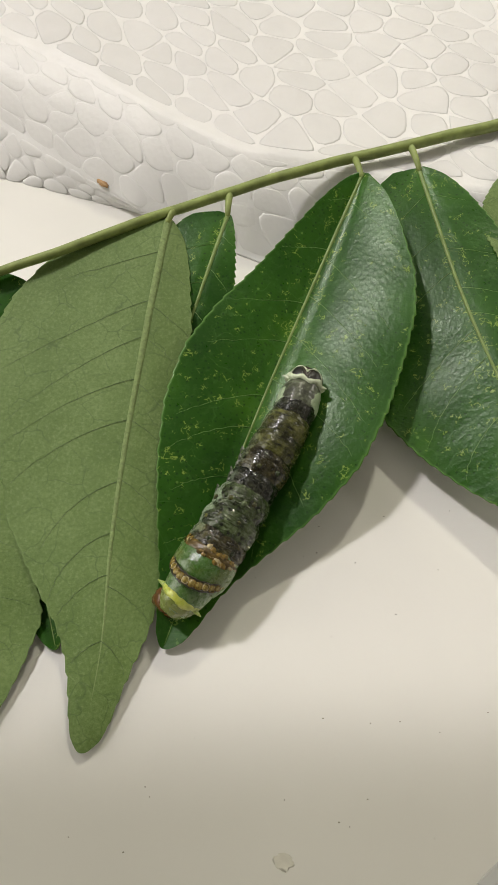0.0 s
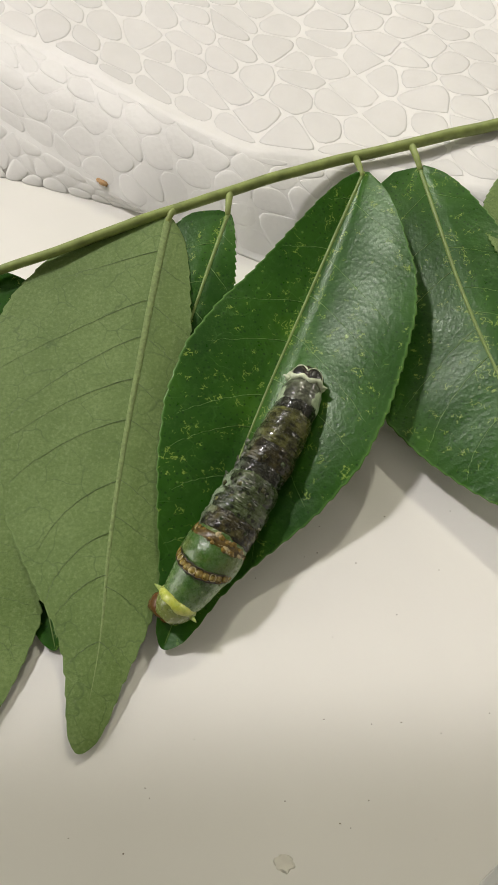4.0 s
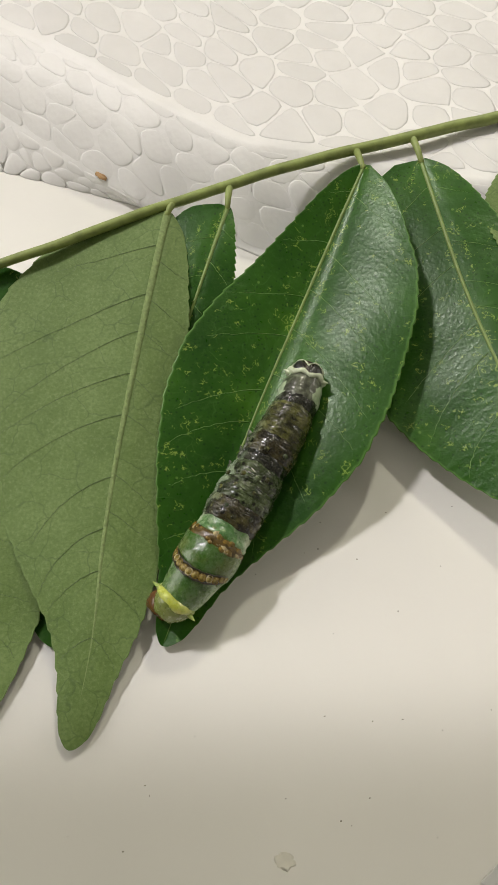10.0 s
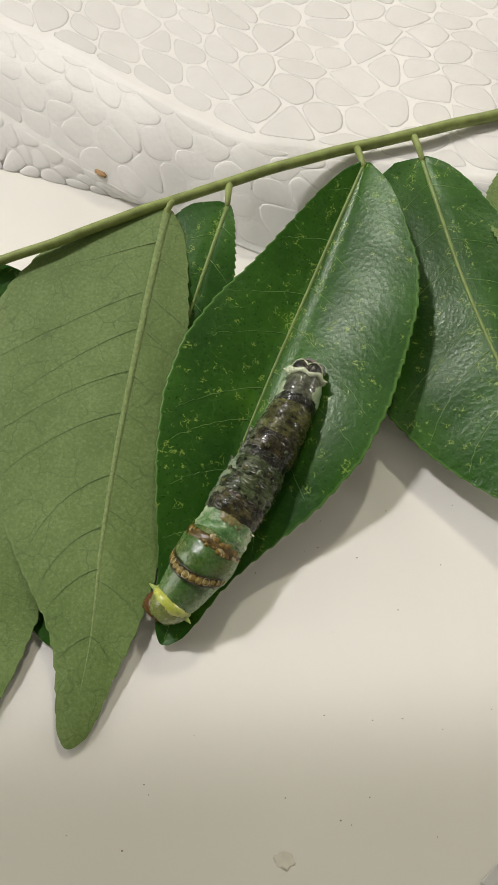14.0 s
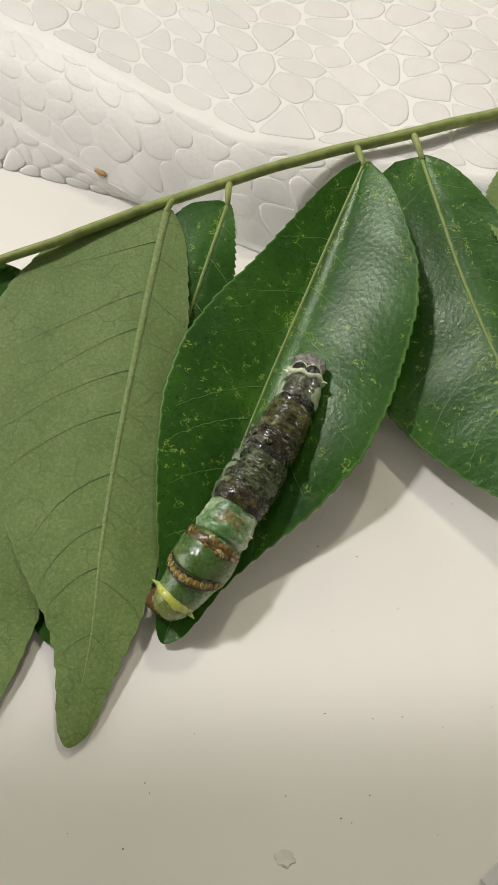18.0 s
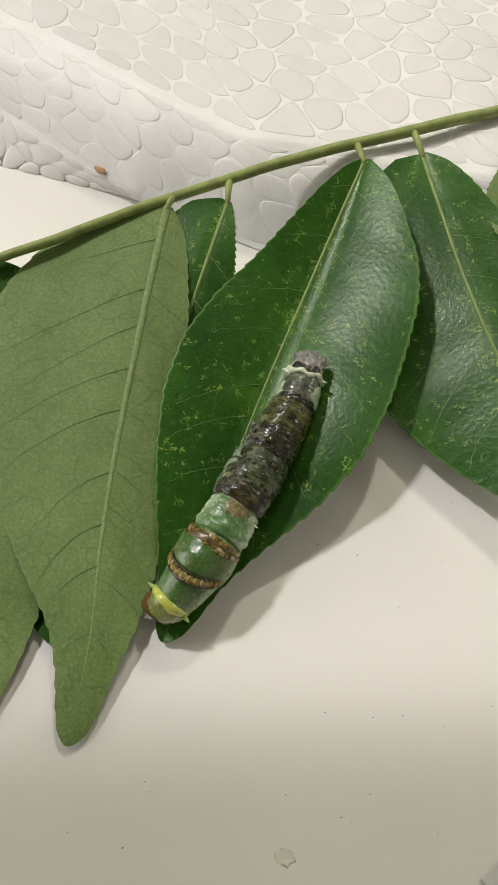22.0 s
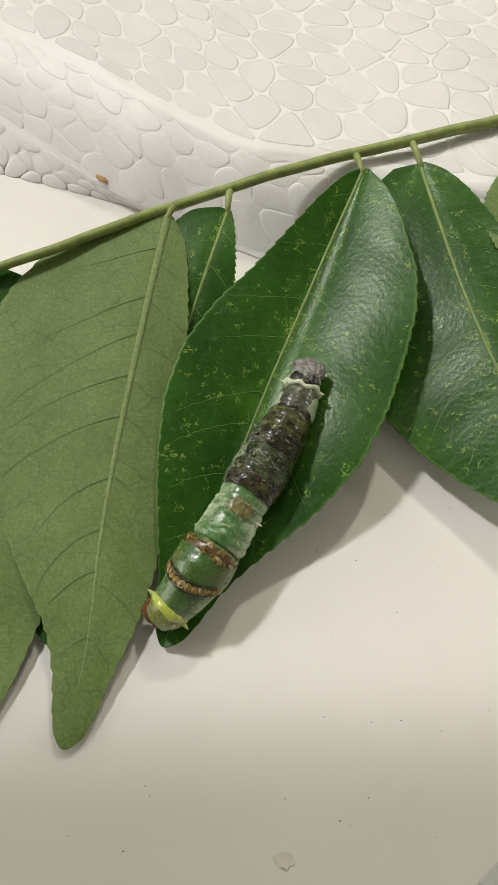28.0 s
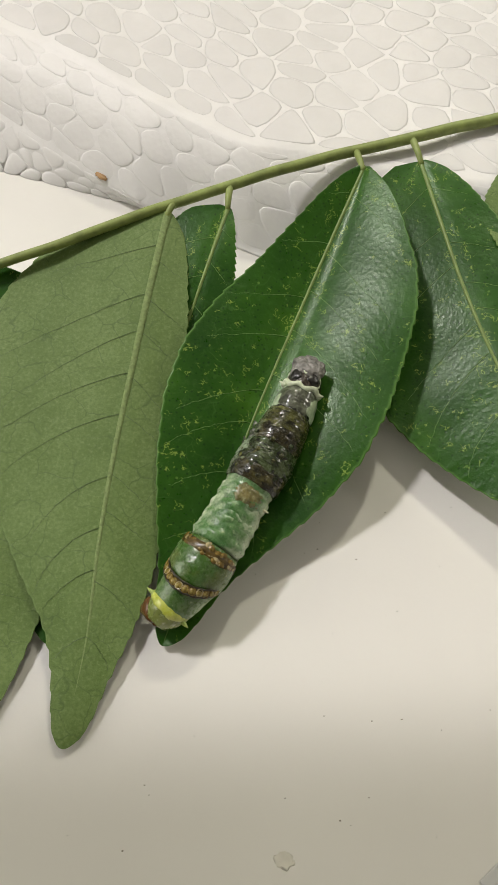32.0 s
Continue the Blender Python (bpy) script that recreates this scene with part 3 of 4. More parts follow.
class Blade:
    """A leaflet's surface: midrib curve, half widths on both sides, droop of the margins."""

    def __init__(self, mid, left, right, droop, seed):
        self.mid, self.left, self.right, self.droop, self.seed = np.array(mid), np.array(left), np.array(right), droop, seed
        self.left[-1], self.right[-1] = self.left[-2] * 0.32, self.right[-2] * 0.32

    def width(self, s, side):
        table_w = self.left if side > 0 else self.right
        taps = [np.interp(np.clip(s + d, 0, 1), STATIONS, table_w) for d in (-0.024, -0.012, 0, 0.012, 0.024)]
        w = (taps[0] + 2 * taps[1] + 3 * taps[2] + 2 * taps[3] + taps[4]) / 9
        f = max(0.0, (s - 0.968) / 0.032)
        return w * math.sqrt(max(0.0, 1 - f * f)) + 0.02

    def at(self, s, v, lift=0.0):
        c = glide(self.mid, s)[0]
        e = 0.01
        tan = glide(self.mid, min(s + e, 1))[0] - glide(self.mid, max(s - e, 0))[0]
        tan /= np.linalg.norm(tan)
        side = np.cross((0, 0, 1.0), tan)
        side /= np.linalg.norm(side)
        up = np.cross(tan, side)
        sg = 1 if v >= 0 else -1
        w = abs(v) * self.width(s, 1 if v >= 0 else -1)
        d = self.droop[0] if v >= 0 else self.droop[1]
        if len(self.droop) > 2 and v >= 0:
            d *= np.interp(s, (0, 0.3, 0.5, 0.68, 0.85, 1), self.droop[2])
        if len(self.droop) > 3 and v < 0:
            d *= np.interp(s, (0, 0.3, 0.5, 0.68, 0.85, 1), self.droop[3])
        teeth = 0.26 * max(0, abs(v) - 0.9) / 0.1 * (((s * 34 + self.seed) % 1.0) - 0.5) * min(1, 6 * s, 8 * (1 - s))
        ripple = 0.16 * math.sin(s * 19 + self.seed + 2.2 * (1 if v > 0 else -1)) * abs(v) ** 2 + 0.06 * abs(math.sin(math.pi * (s * 8 - 0.9 * abs(v) * 0.8))) * min(1, 6 * abs(v)) * (1 - abs(v) ** 2)
        ripple *= min(1, 5 * (1 - s))
        groove = -0.12 * math.exp(-((w / 0.5) ** 2)) * min(1, 8 * (1 - s))
        return c + side * sg * (w + teeth) + up * (d * 10.0 * math.tanh(w / 10.0) + ripple + groove + lift)



def leaflet(parent, name_label, mid, left, right, droop, seed, upper, veins, base):
    """A leaflet with its midrib, side veins and stalk; upper: its glossy side faces up."""
    blade = Blade(mid, left, right, droop, seed)
    pivot = np.array(mid[0])
    ns, nw, thick = 170, 9, 0.22
    cross = [math.copysign(abs(j / nw) ** 0.85, j) for j in range(-nw, nw + 1)]
    cross = [cross[0], -0.985] + cross[1:-1] + [0.985, cross[-1]]
    ss = [i / (ns - 1) * 0.988 for i in range(ns)] + [0.991, 0.994, 0.9965, 0.9985, 1.0]
    ns = len(ss)
    verts, uvs, faces, slots = [], [], [], []
    for layer in (0, 1):
        for s in ss:
            for v in cross:
                verts.append((blade.at(s, v, -thick * layer * (1 - 0.6 * abs(v))) - pivot) * MM)
                uvs.append((s, 0.5 + v * 0.5))
    m = len(cross)
    total = ns * m
    for i in range(ns - 1):
        for j in range(m - 1):
            a, b, c, d = i * m + j, i * m + j + 1, (i + 1) * m + j + 1, (i + 1) * m + j
            faces.append((a, b, c, d))
            faces.append((total + d, total + c, total + b, total + a))
            slots += [0, 1]
        for j, flip in ((0, 0), (m - 1, 1)):
            q = (i * m + j, (i + 1) * m + j, total + (i + 1) * m + j, total + i * m + j)
            faces.append(q[::-1] if flip else q)
            slots.append(0)
    for i in (0, ns - 1):
        for j in range(m - 1):
            faces.append((i * m + j, i * m + j + 1, total + i * m + j + 1, total + i * m + j))
            slots.append(0)
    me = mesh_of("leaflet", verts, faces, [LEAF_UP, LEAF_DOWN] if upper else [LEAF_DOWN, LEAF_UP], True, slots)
    layer = me.uv_layers.new(name="UVMap")
    for loop in me.loops:
        layer.data[loop.index].uv = uvs[loop.vertex_index]
    bm = bmesh.new()
    bm.from_mesh(me)
    bmesh.ops.recalc_face_normals(bm, faces=bm.faces[:])
    bm.to_mesh(me)
    bm.free()
    ob = part("leaflet", me, parent, name_label)
    ob.location = pivot * MM
    t = np.linspace(0, 0.985, 40)
    rib_r = (0.26 if upper else 0.50) * (1 - 0.8 * t) + 0.04
    rib = [(blade.at(s, 0.0, -0.08 if upper else -0.17) - pivot) * MM for s in t]
    part("midrib", tube("midrib", rib, rib_r * MM, RIB_TOP if upper else RIB_UNDER, 8), ob)
    rng = random.Random(seed)
    for k in range(veins):
        for side in (1, -1):
            s0 = 0.05 + 0.80 * (k + 0.25 + 0.5 * rng.random()) / veins
            out = 0.78 + 0.16 * rng.random()
            reach = blade.width(s0, side) / np.linalg.norm(np.array(mid[-1]) - np.array(mid[0]))
            run = (0.45 + 0.25 * rng.random()) * reach
            path = []
            for f in np.linspace(0, 1, 16):
                v = side * out * f
                s = min(0.98, s0 + run * f ** 1.2 + 0.006 * math.sin(9 * f + 5 * rng.random()) * f * 0.4)
                path.append((blade.at(s, v, 0.018 if upper else 0.02) - pivot) * MM)
            rr = (0.030 if upper else 0.030) * (1 - 0.6 * np.linspace(0, 1, 16)) * MM
            part("side_vein", tube("side_vein", path, rr, VEIN_TOP if upper else VEIN_UNDER, 5), ob)
    b = np.array(base, float)
    tip = blade.at(0.015, 0, 0.05)
    stalk = [(b + (tip - b) * f + np.array((0, 0, 0.25 * math.sin(math.pi * f))) - pivot) * MM for f in np.linspace(0, 1, 8)]
    part("stalk", tube("stalk", stalk, np.linspace(0.47, 0.32, 8) * MM, STEM, 10), ob)
    return ob, blade


sprig = tagged(new("leaf_sprig"), "green curry leaf sprig leaning from the foam block onto the table", "leaf sprig")
stem_path = glide(np.array([[-30.34, 16.47, 9.2], [-27.88, 17.43, 9.5], [-21.78, 19.89, 9.8], [-15.61, 22.93, 10.0], [-9.25, 25.72, 10.2], [-2.73, 28.5, 10.3], [3.98, 31.37, 10.4], [10.84, 33.73, 10.5], [17.87, 35.98, 10.5], [25.06, 38.37, 10.5], [31.06, 40.21, 10.5], [39.94, 43.13, 10.5]]), np.linspace(0, 1, 90))
wob = np.array([(0, 0.03 * math.sin(i * 0.7), 0.03 * math.sin(i * 0.45 + 1)) for i in range(90)])
part("stem", tube("stem", (stem_path + wob) * MM, np.linspace(0.52, 0.74, 90) * MM, STEM, 14), sprig, "slender green stem with fine down")


def on_stem(x):
    i = int(np.abs(stem_path[:, 0] - x).argmin())
    return stem_path[i]


LEAVES = {}
for key, label, mid, left, right, droop, seed, upper, veins, base in (
    ("main", "broad glossy dark green leaflet under the caterpillar", [[13.7, 31.21, 11.1], [9.85, 23.09, 8.1], [6.02, 14.32, 5.9], [2.18, 5.08, 4.5], [-1.44, -4.34, 3.4], [-5.14, -13.78, 2.1], [-8.4, -22.99, 0.8]],
     [0.3, 3.92, 7.51, 10.66, 12.5, 13.15, 13.42, 12.63, 9.91, 6.53, 3.74, 2.25, 1.02], [0.3, 1.77, 3.33, 4.75, 6.4, 8.46, 9.73, 9.38, 7.51, 5.02, 2.77, 1.45, 0.46], (0.44, 0.46, (0.95, 0.96, 0.84, 0.5, 0.35, 0.45)), 1, True, 8, 12.6),
    ("left", "matte pale green leaflet showing its underside", [[-9.41, 24.67, 10.1], [-10.95, 15.05, 8.56], [-12.34, 5.67, 6.89], [-13.66, -3.93, 5.18], [-14.56, -13.37, 3.71], [-15.06, -23.0, 2.31], [-16.44, -32.47, 0.9]],
     [0.4, 2.3, 3.6, 4.6, 5.4, 6.05, 6.2, 6.13, 5.74, 4.44, 2.77, 1.87, 0.67], [0.3, 6.5, 12.67, 15.83, 17.43, 17.31, 15.61, 11.99, 8.06, 4.69, 2.75, 1.66, 0.55], (-0.2, -0.04), 2, False, 9, -8.9),
    ("small", "small dark green leaflet tucked behind", [[-2.44, 25.75, 9.9], [-3.83, 21.27, 9.08], [-5.21, 16.84, 8.07], [-6.61, 12.58, 6.73], [-8.04, 8.19, 5.44], [-9.3, 3.82, 4.25], [-10.37, -0.52, 2.8]],
     [0.3, 1.02, 1.85, 2.66, 3.35, 3.76, 3.89, 3.62, 3.2, 2.69, 1.93, 1.28, 0.81], [0.68, 4.01, 5.53, 5.71, 5.54, 5.17, 4.63, 4.05, 3.29, 2.54, 1.81, 1.25, 0.88], (-0.16, 0.0), 3, True, 5, -2.0),
    ("right", "glossy green leaflet with yellow flecks", [[20.76, 33.22, 10.1], [22.26, 24.97, 9.3], [23.72, 17.03, 8.6], [25.55, 9.15, 8.0], [27.76, 1.34, 7.5], [30.15, -6.33, 7.1], [32.99, -13.79, 6.8]],
     [0.3, 2.38, 4.3, 5.86, 7.03, 7.77, 7.95, 7.52, 6.49, 5.1, 3.38, 1.7, 0.63], [2.8, 6.21, 7.71, 9.07, 10.31, 11.51, 12.44, 12.23, 10.14, 7.33, 4.6, 2.18, 0.87], (0.26, -0.50, (1, 1, 1, 1, 1, 1), (0.4, 0.75, 1.0, 1.05, 1.0, 1.0)), 4, True, 7, 20.3),
    ("left3", "dark green leaflet hidden below the pale ones", [[-31.05, 17.72, 8.6], [-29.59, 10.92, 6.54], [-27.48, 4.14, 5.01], [-25.31, -2.66, 3.61], [-23.18, -9.37, 2.41], [-21.01, -16.2, 1.42], [-18.92, -23.05, 0.6]],
     [1.88, 5.48, 6.46, 6.69, 6.8, 6.33, 5.73, 4.94, 3.94, 2.95, 1.94, 1.0, 0.34], [0.95, 3.18, 5.01, 6.08, 6.71, 7.22, 6.91, 6.39, 5.3, 4.08, 2.86, 1.37, 0.32], (-0.03, -0.03), 5, True, 6, -28.2),
    ("left2", "pale green leaflet underside", [[-38.92, 11.13, 8.5], [-36.6, 4.12, 7.0], [-34.24, -2.89, 5.64], [-31.92, -9.85, 4.28], [-29.6, -16.83, 2.92], [-27.37, -23.79, 1.67], [-25.38, -30.89, 0.7]],
     [0.3, 1.92, 3.82, 4.83, 5.91, 6.42, 7.02, 7.59, 7.97, 7.85, 5.06, 2.35, 0.51], [0.59, 3.02, 5.45, 6.97, 8.05, 8.44, 7.99, 7.21, 6.01, 4.6, 3.17, 1.59, 0.42], (-0.03, -0.03), 6, False, 7, -30.5),
    ("right2", "light green leaflet turned underside up", [[33.65, 34.07, 10.8], [34.75, 29.63, 10.68], [35.75, 25.3, 10.49], [36.74, 20.85, 10.19], [37.82, 16.52, 9.82], [38.8, 12.15, 9.42], [39.67, 7.76, 9.0]],
     [0.3, 1.42, 2.81, 3.44, 3.82, 4.23, 4.22, 4.17, 3.69, 3.0, 2.4, 1.92, 1.55], [0.72, 2.75, 5.44, 7.53, 8.37, 8.85, 8.63, 8.17, 7.37, 6.39, 4.65, 3.21, 1.95], (-0.04, -0.04), 7, False, 5, 33.0),
):
    LEAVES[key] = leaflet(sprig, label, mid, left, right, droop, seed, upper, veins, on_stem(base))

foam_block()

# ---- caterpillar ----
AXIS = np.array([[6.32, 4.43, 7.31], [4.65, 0.0, 7.02], [2.65, -3.86, 6.52], [0.8, -7.12, 6.0], [-0.95, -10.16, 5.59], [-2.71, -13.25, 5.08], [-4.61, -16.14, 4.56], [-6.32, -18.47, 3.91], [-8.29, -20.58, 3.14]])
AXIS_T = np.linspace(0, 1, 300)
AXIS_P = glide(AXIS, AXIS_T)
AXIS_L = np.concatenate(([0], np.cumsum(np.linalg.norm(np.diff(AXIS_P, axis=0), axis=1))))
UNIT = AXIS_L[-1] / 505.0  # millimetres for one step of the body scale


def along(u):
    """The pose on the body's axis at u steps from the tail, x towards the head."""
    d = u * UNIT
    p = np.array([np.interp(d, AXIS_L, AXIS_P[:, k]) for k in range(3)])
    q = np.array([np.interp(d + 1.0, AXIS_L, AXIS_P[:, k]) for k in range(3)])
    o = np.array([np.interp(d - 1.0, AXIS_L, AXIS_P[:, k]) for k in range(3)])
    tan = (q - o) / np.linalg.norm(q - o)
    if d > AXIS_L[-1]:
        p = p + tan * (d - AXIS_L[-1])
    if d < 0:
        p = p + tan * d
    side = np.cross((0, 0, 1.0), tan)
    side /= np.linalg.norm(side)
    up = np.cross(tan, side)
    m = Matrix.Identity(4)
    for r in range(3):
        m[r][0], m[r][1], m[r][2], m[r][3] = tan[r], side[r], up[r], p[r] * MM
    return m


def ring_mesh(name, mat, length, radii, seed, rough=0.02, folds=0.0, bow=0.0, lobes=0.0, nx=14, nt=40, flat=0.86, squash=1.0):
    """A body ring along x: radii from rear to front, wrinkled, with rounded ends and a flattened underside."""
    verts, faces = [], []
    n = len(radii)
    for i in range(nx):
        f = i / (nx - 1)
        r0 = np.interp(f * (n - 1), range(n), radii)
        for j in range(nt):
            a = 2 * math.pi * j / nt
            ca, sa = math.cos(a), math.sin(a)
            v = Vector((f * 3 + seed * 7.1, ca * 1.7, sa * 1.7 + seed))
            r = r0 * (1 + rough * noise.noise(v * 1.6) + 0.5 * rough * noise.noise(v * 4.0))
            r *= 1 + folds * math.sin(f * 19 + 2.5 * noise.noise(v * 1.1) + seed)
            r *= 1 + lobes * max(0, abs(ca) - 0.6) * math.sin(math.pi * f)
            x = (f - 0.5) * length + bow * (sa if sa > 0 else 0) + 0.03 * length * noise.noise(v * 2.2)
            z = r * sa * squash
            if z < 0:
                z *= flat
            verts.append((x * MM, r * ca * MM, z * MM))
    for i in range(nx - 1):
        for j in range(nt):
            k = (j + 1) % nt
            faces.append((i * nt + j, i * nt + k, (i + 1) * nt + k, (i + 1) * nt + j))
    faces.append(tuple(range(nt))[::-1])
    faces.append(tuple((nx - 1) * nt + j for j in range(nt)))
    me = mesh_of(name, verts, faces, [mat] if not isinstance(mat, (list, tuple)) else mat)
    bm = bmesh.new()
    bm.from_mesh(me)
    bmesh.ops.recalc_face_normals(bm, faces=bm.faces[:])
    bm.to_mesh(me)
    bm.free()
    return me


def px(v):
    return v * UNIT


BODY_BASE = np.array((-1.0, -11.5, 6.3)) * MM
caterpillar = new("caterpillar")
caterpillar.location = BODY_BASE
tagged(caterpillar, "green caterpillar with brown bands and yellow collar, moulting on a leaf", "caterpillar")
shed = new("shed_skin")
shed.location = BODY_BASE
tagged(shed, "dark wrinkled old caterpillar skin sliding off towards the tail", "shed skin")

PARTS = {}


def segment(key, me, parent, label=""):
    PARTS[key] = part(me.name, me, parent, label)
    return PARTS[key]


def arc_patch(name, mat, half, a0, a1, radius, seed):
    """A thin patch over part of a ring, uneven at its rim."""
    verts, faces = [], []
    n, m = 22, 10
    for i in range(n):
        f = i / (n - 1)
        a = radians(a0 + (a1 - a0) * f)
        reach = half * math.sqrt(max(0.0, 1 - (2 * f - 1) ** 2)) * (1 + 0.45 * noise.noise(Vector((f * 6, seed, 0))))
        for j in range(m):
            g = 2 * j / (m - 1) - 1
            r = radius + px(2.2) * noise.noise(Vector((f * 9, g * 3, seed))) - px(5) * max(abs(g), abs(2 * f - 1)) ** 6
            verts.append((reach * g * MM, r * math.cos(a) * MM, r * math.sin(a) * MM))
    for i in range(n - 1):
        for j in range(m - 1):
            faces.append((i * m + j, i * m + j + 1, (i + 1) * m + j + 1, (i + 1) * m + j))
    return mesh_of(name, verts, faces, [mat])


segment("head", pebble("head", HEAD, px(22), px(25), px(23), 3, 0.08, 3), caterpillar, "shiny amber brown head")
for sy in (-1, 1):
    ob = part("cheek", pebble("cheek", HEAD, px(15), px(14), px(14), 4 + sy, 0.08, 2), PARTS["head"])
    ob.location = (px(12) * MM, sy * px(13) * MM, -px(4) * MM)
segment("pro", ring_mesh("first_segment", NECK_SHIELD, px(44), [px(32), px(36), px(34), px(28), px(18)], 2, 0.03, 0.012), caterpillar, "olive yellow first segment")
segment("collar", ring_mesh("collar", YELLOW, px(19), [px(33), px(38), px(37), px(32)], 3, 0.04, 0.0, px(5), 0.0, 7), caterpillar, "bright yellow collar ridge with pointed ends")
for sy in (-1, 1):
    bm = bmesh.new()
    bmesh.ops.create_cone(bm, segments=10, radius1=px(8) * MM, radius2=px(1) * MM, depth=px(23) * MM, cap_ends=True)
    me = bpy.data.meshes.new("collar_horn")
    bm.to_mesh(me)
    bm.free()
    me.materials.append(YELLOW)
    ob = part("collar_horn", me, PARTS["collar"])
    ob.matrix_basis = Matrix.Translation((px(3) * MM, sy * px(37) * MM, px(7) * MM)) @ Euler((radians(-80 * sy), radians(24), 0)).to_matrix().to_4x4()
segment("neck", ring_mesh("second_segment", NECK, px(94), [px(40), px(44), px(43), px(40), px(38), px(33), px(26)], 5, 0.03, 0.012, 0, 0.1), caterpillar, "smooth green second segment")
segment("chain", ring_mesh("chain_band", BAND_BROWN, px(15), [px(47), px(51), px(46)], 6, 0.02, 0.0, px(31), 0, 7), caterpillar, "brown band with a chain of gold rings")
rng = random.Random(17)
for q in range(13):
    a = radians(90 + 80 * (q / 6 - 1))
    ring = []
    for k in range(15):
        w = 2 * math.pi * k / 14
        ring.append((px(6.0) * math.cos(w) * MM, px(5.4 + rng.uniform(-0.3, 0.9)) * math.sin(w) * MM, 0))
    up = math.sin(a)
    spot = pebble("gold_spot", GOLD_RING, px(5.4), px(5.2), px(1.9), 90 + q, 0.3, 2)
    for me in (tube("gold_ring", ring, px(1.1) * MM, PALE_GOLD if q % 3 == 0 else GOLD, 6), spot):
        ob = part(me.name.split(".")[0], me, PARTS["chain"])
        ob.matrix_basis = Matrix.Translation(((px(31) * up + px(rng.uniform(-1, 1))) * MM, px(50.4) * math.cos(a) * MM, px(50.4) * up * MM)) @ Euler((a - math.pi / 2, 0, 0)).to_matrix().to_4x4()
for xo in (-8, 8):
    rim = []
    for k in range(25):
        a = math.radians(90 + 78 * (k / 12 - 1))
        rim.append(((px(xo * (0.75 + 0.25 * math.sin(a)) + 0.7 * math.sin(k * 1.9 + xo)) + px(31) * math.sin(a)) * MM, px(50) * math.cos(a) * MM, px(50) * math.sin(a) * MM))
    part("band_edge", tube("band_edge", rim, px(1.7) * MM, BAND_DARK, 6), PARTS["chain"])
segment("thorax", ring_mesh("third_segment", GREEN_BACK, px(76), [px(46), px(50.5), px(51.5), px(50.5), px(44)], 8, 0.03, 0.008, 0, 0.1), caterpillar, "broad green third segment")
segment("band", ring_mesh("brown_band", BAND_BROWN, px(23), [px(46), px(53), px(52.5), px(50)], 9, 0.03, 0.0, px(2), 0, 8), caterpillar, "brown band with pale dots")
for q in range(34):
    a = radians(90 + rng.uniform(-80, 80))
    size = px(rng.uniform(2.2, 5.6))
    kind = ("gold_dot", GOLD) if q % 3 else ("pale_dot", PALE_GOLD)
    ob = part(kind[0], pebble(kind[0], kind[1], size, size * rng.uniform(0.8, 1.6), size * 0.3, q, 0.4, 2), PARTS["band"])
    up = math.sin(a)
    ob.matrix_basis = Matrix.Translation(((px(2) * up + px(rng.uniform(-9, 8))) * MM, px(51.4) * math.cos(a) * MM, px(51.4) * up * MM)) @ Euler((a - math.pi / 2, 0, 0)).to_matrix().to_4x4()
segment("ab_a", ring_mesh("abdomen_ring", PALE_GREEN, px(62), [px(41), px(44.5), px(44), px(48), px(46)], 12, 0.05, 0.02, 0, 0.12), caterpillar, "pale mottled green ring")
segment("ab_b", ring_mesh("abdomen_ring", PALE_GREEN, px(62), [px(40), px(43.5), px(43), px(44.5), px(42)], 13, 0.06, 0.025, 0, 0.14), caterpillar, "pale mottled green ring")
segment("saddle", ring_mesh("saddle_ring", PALE_GREEN, px(40), [px(40), px(44), px(44), px(41)], 14, 0.03, 0.02, 0, 0.08), caterpillar, "olive saddle patch on a pale ring")
segment("ab_c", ring_mesh("abdomen_ring", PALE_GREEN, px(60), [px(37), px(41), px(42), px(43), px(40)], 15, 0.03, 0.02, 0, 0.14), caterpillar, "pale mottled green ring")
segment("ab_d", ring_mesh("abdomen_ring", PALE_GREEN, px(90), [px(30), px(34), px(36), px(38), px(38)], 16, 0.05, 0.02), caterpillar, "pale mottled green ring")
part("saddle_patch", arc_patch("saddle_patch", SADDLE, px(18), 28, 112, px(45.4), 5), PARTS["saddle"], "olive brown patch")
bm = bmesh.new()
bmesh.ops.create_cone(bm, segments=8, radius1=px(5) * MM, radius2=px(1) * MM, depth=px(20) * MM, cap_ends=True)
me = bpy.data.meshes.new("side_horn")
bm.to_mesh(me)
bm.free()
me.materials.append(PEARL)
ob = part("side_horn", me, PARTS["saddle"], "small pale side horn")
ob.matrix_basis = Matrix.Translation((px(4) * MM, px(43) * MM, px(10) * MM)) @ Euler((radians(-75), 0, 0)).to_matrix().to_4x4()

RINGS = 8
SKINS = (SKIN_BROWN, SKIN_GRANULAR, SKIN_GRANULAR, SKIN_DARK, SKIN_BROWN, SKIN_OLIVE, SKIN_OLIVE, SKIN_DARK)


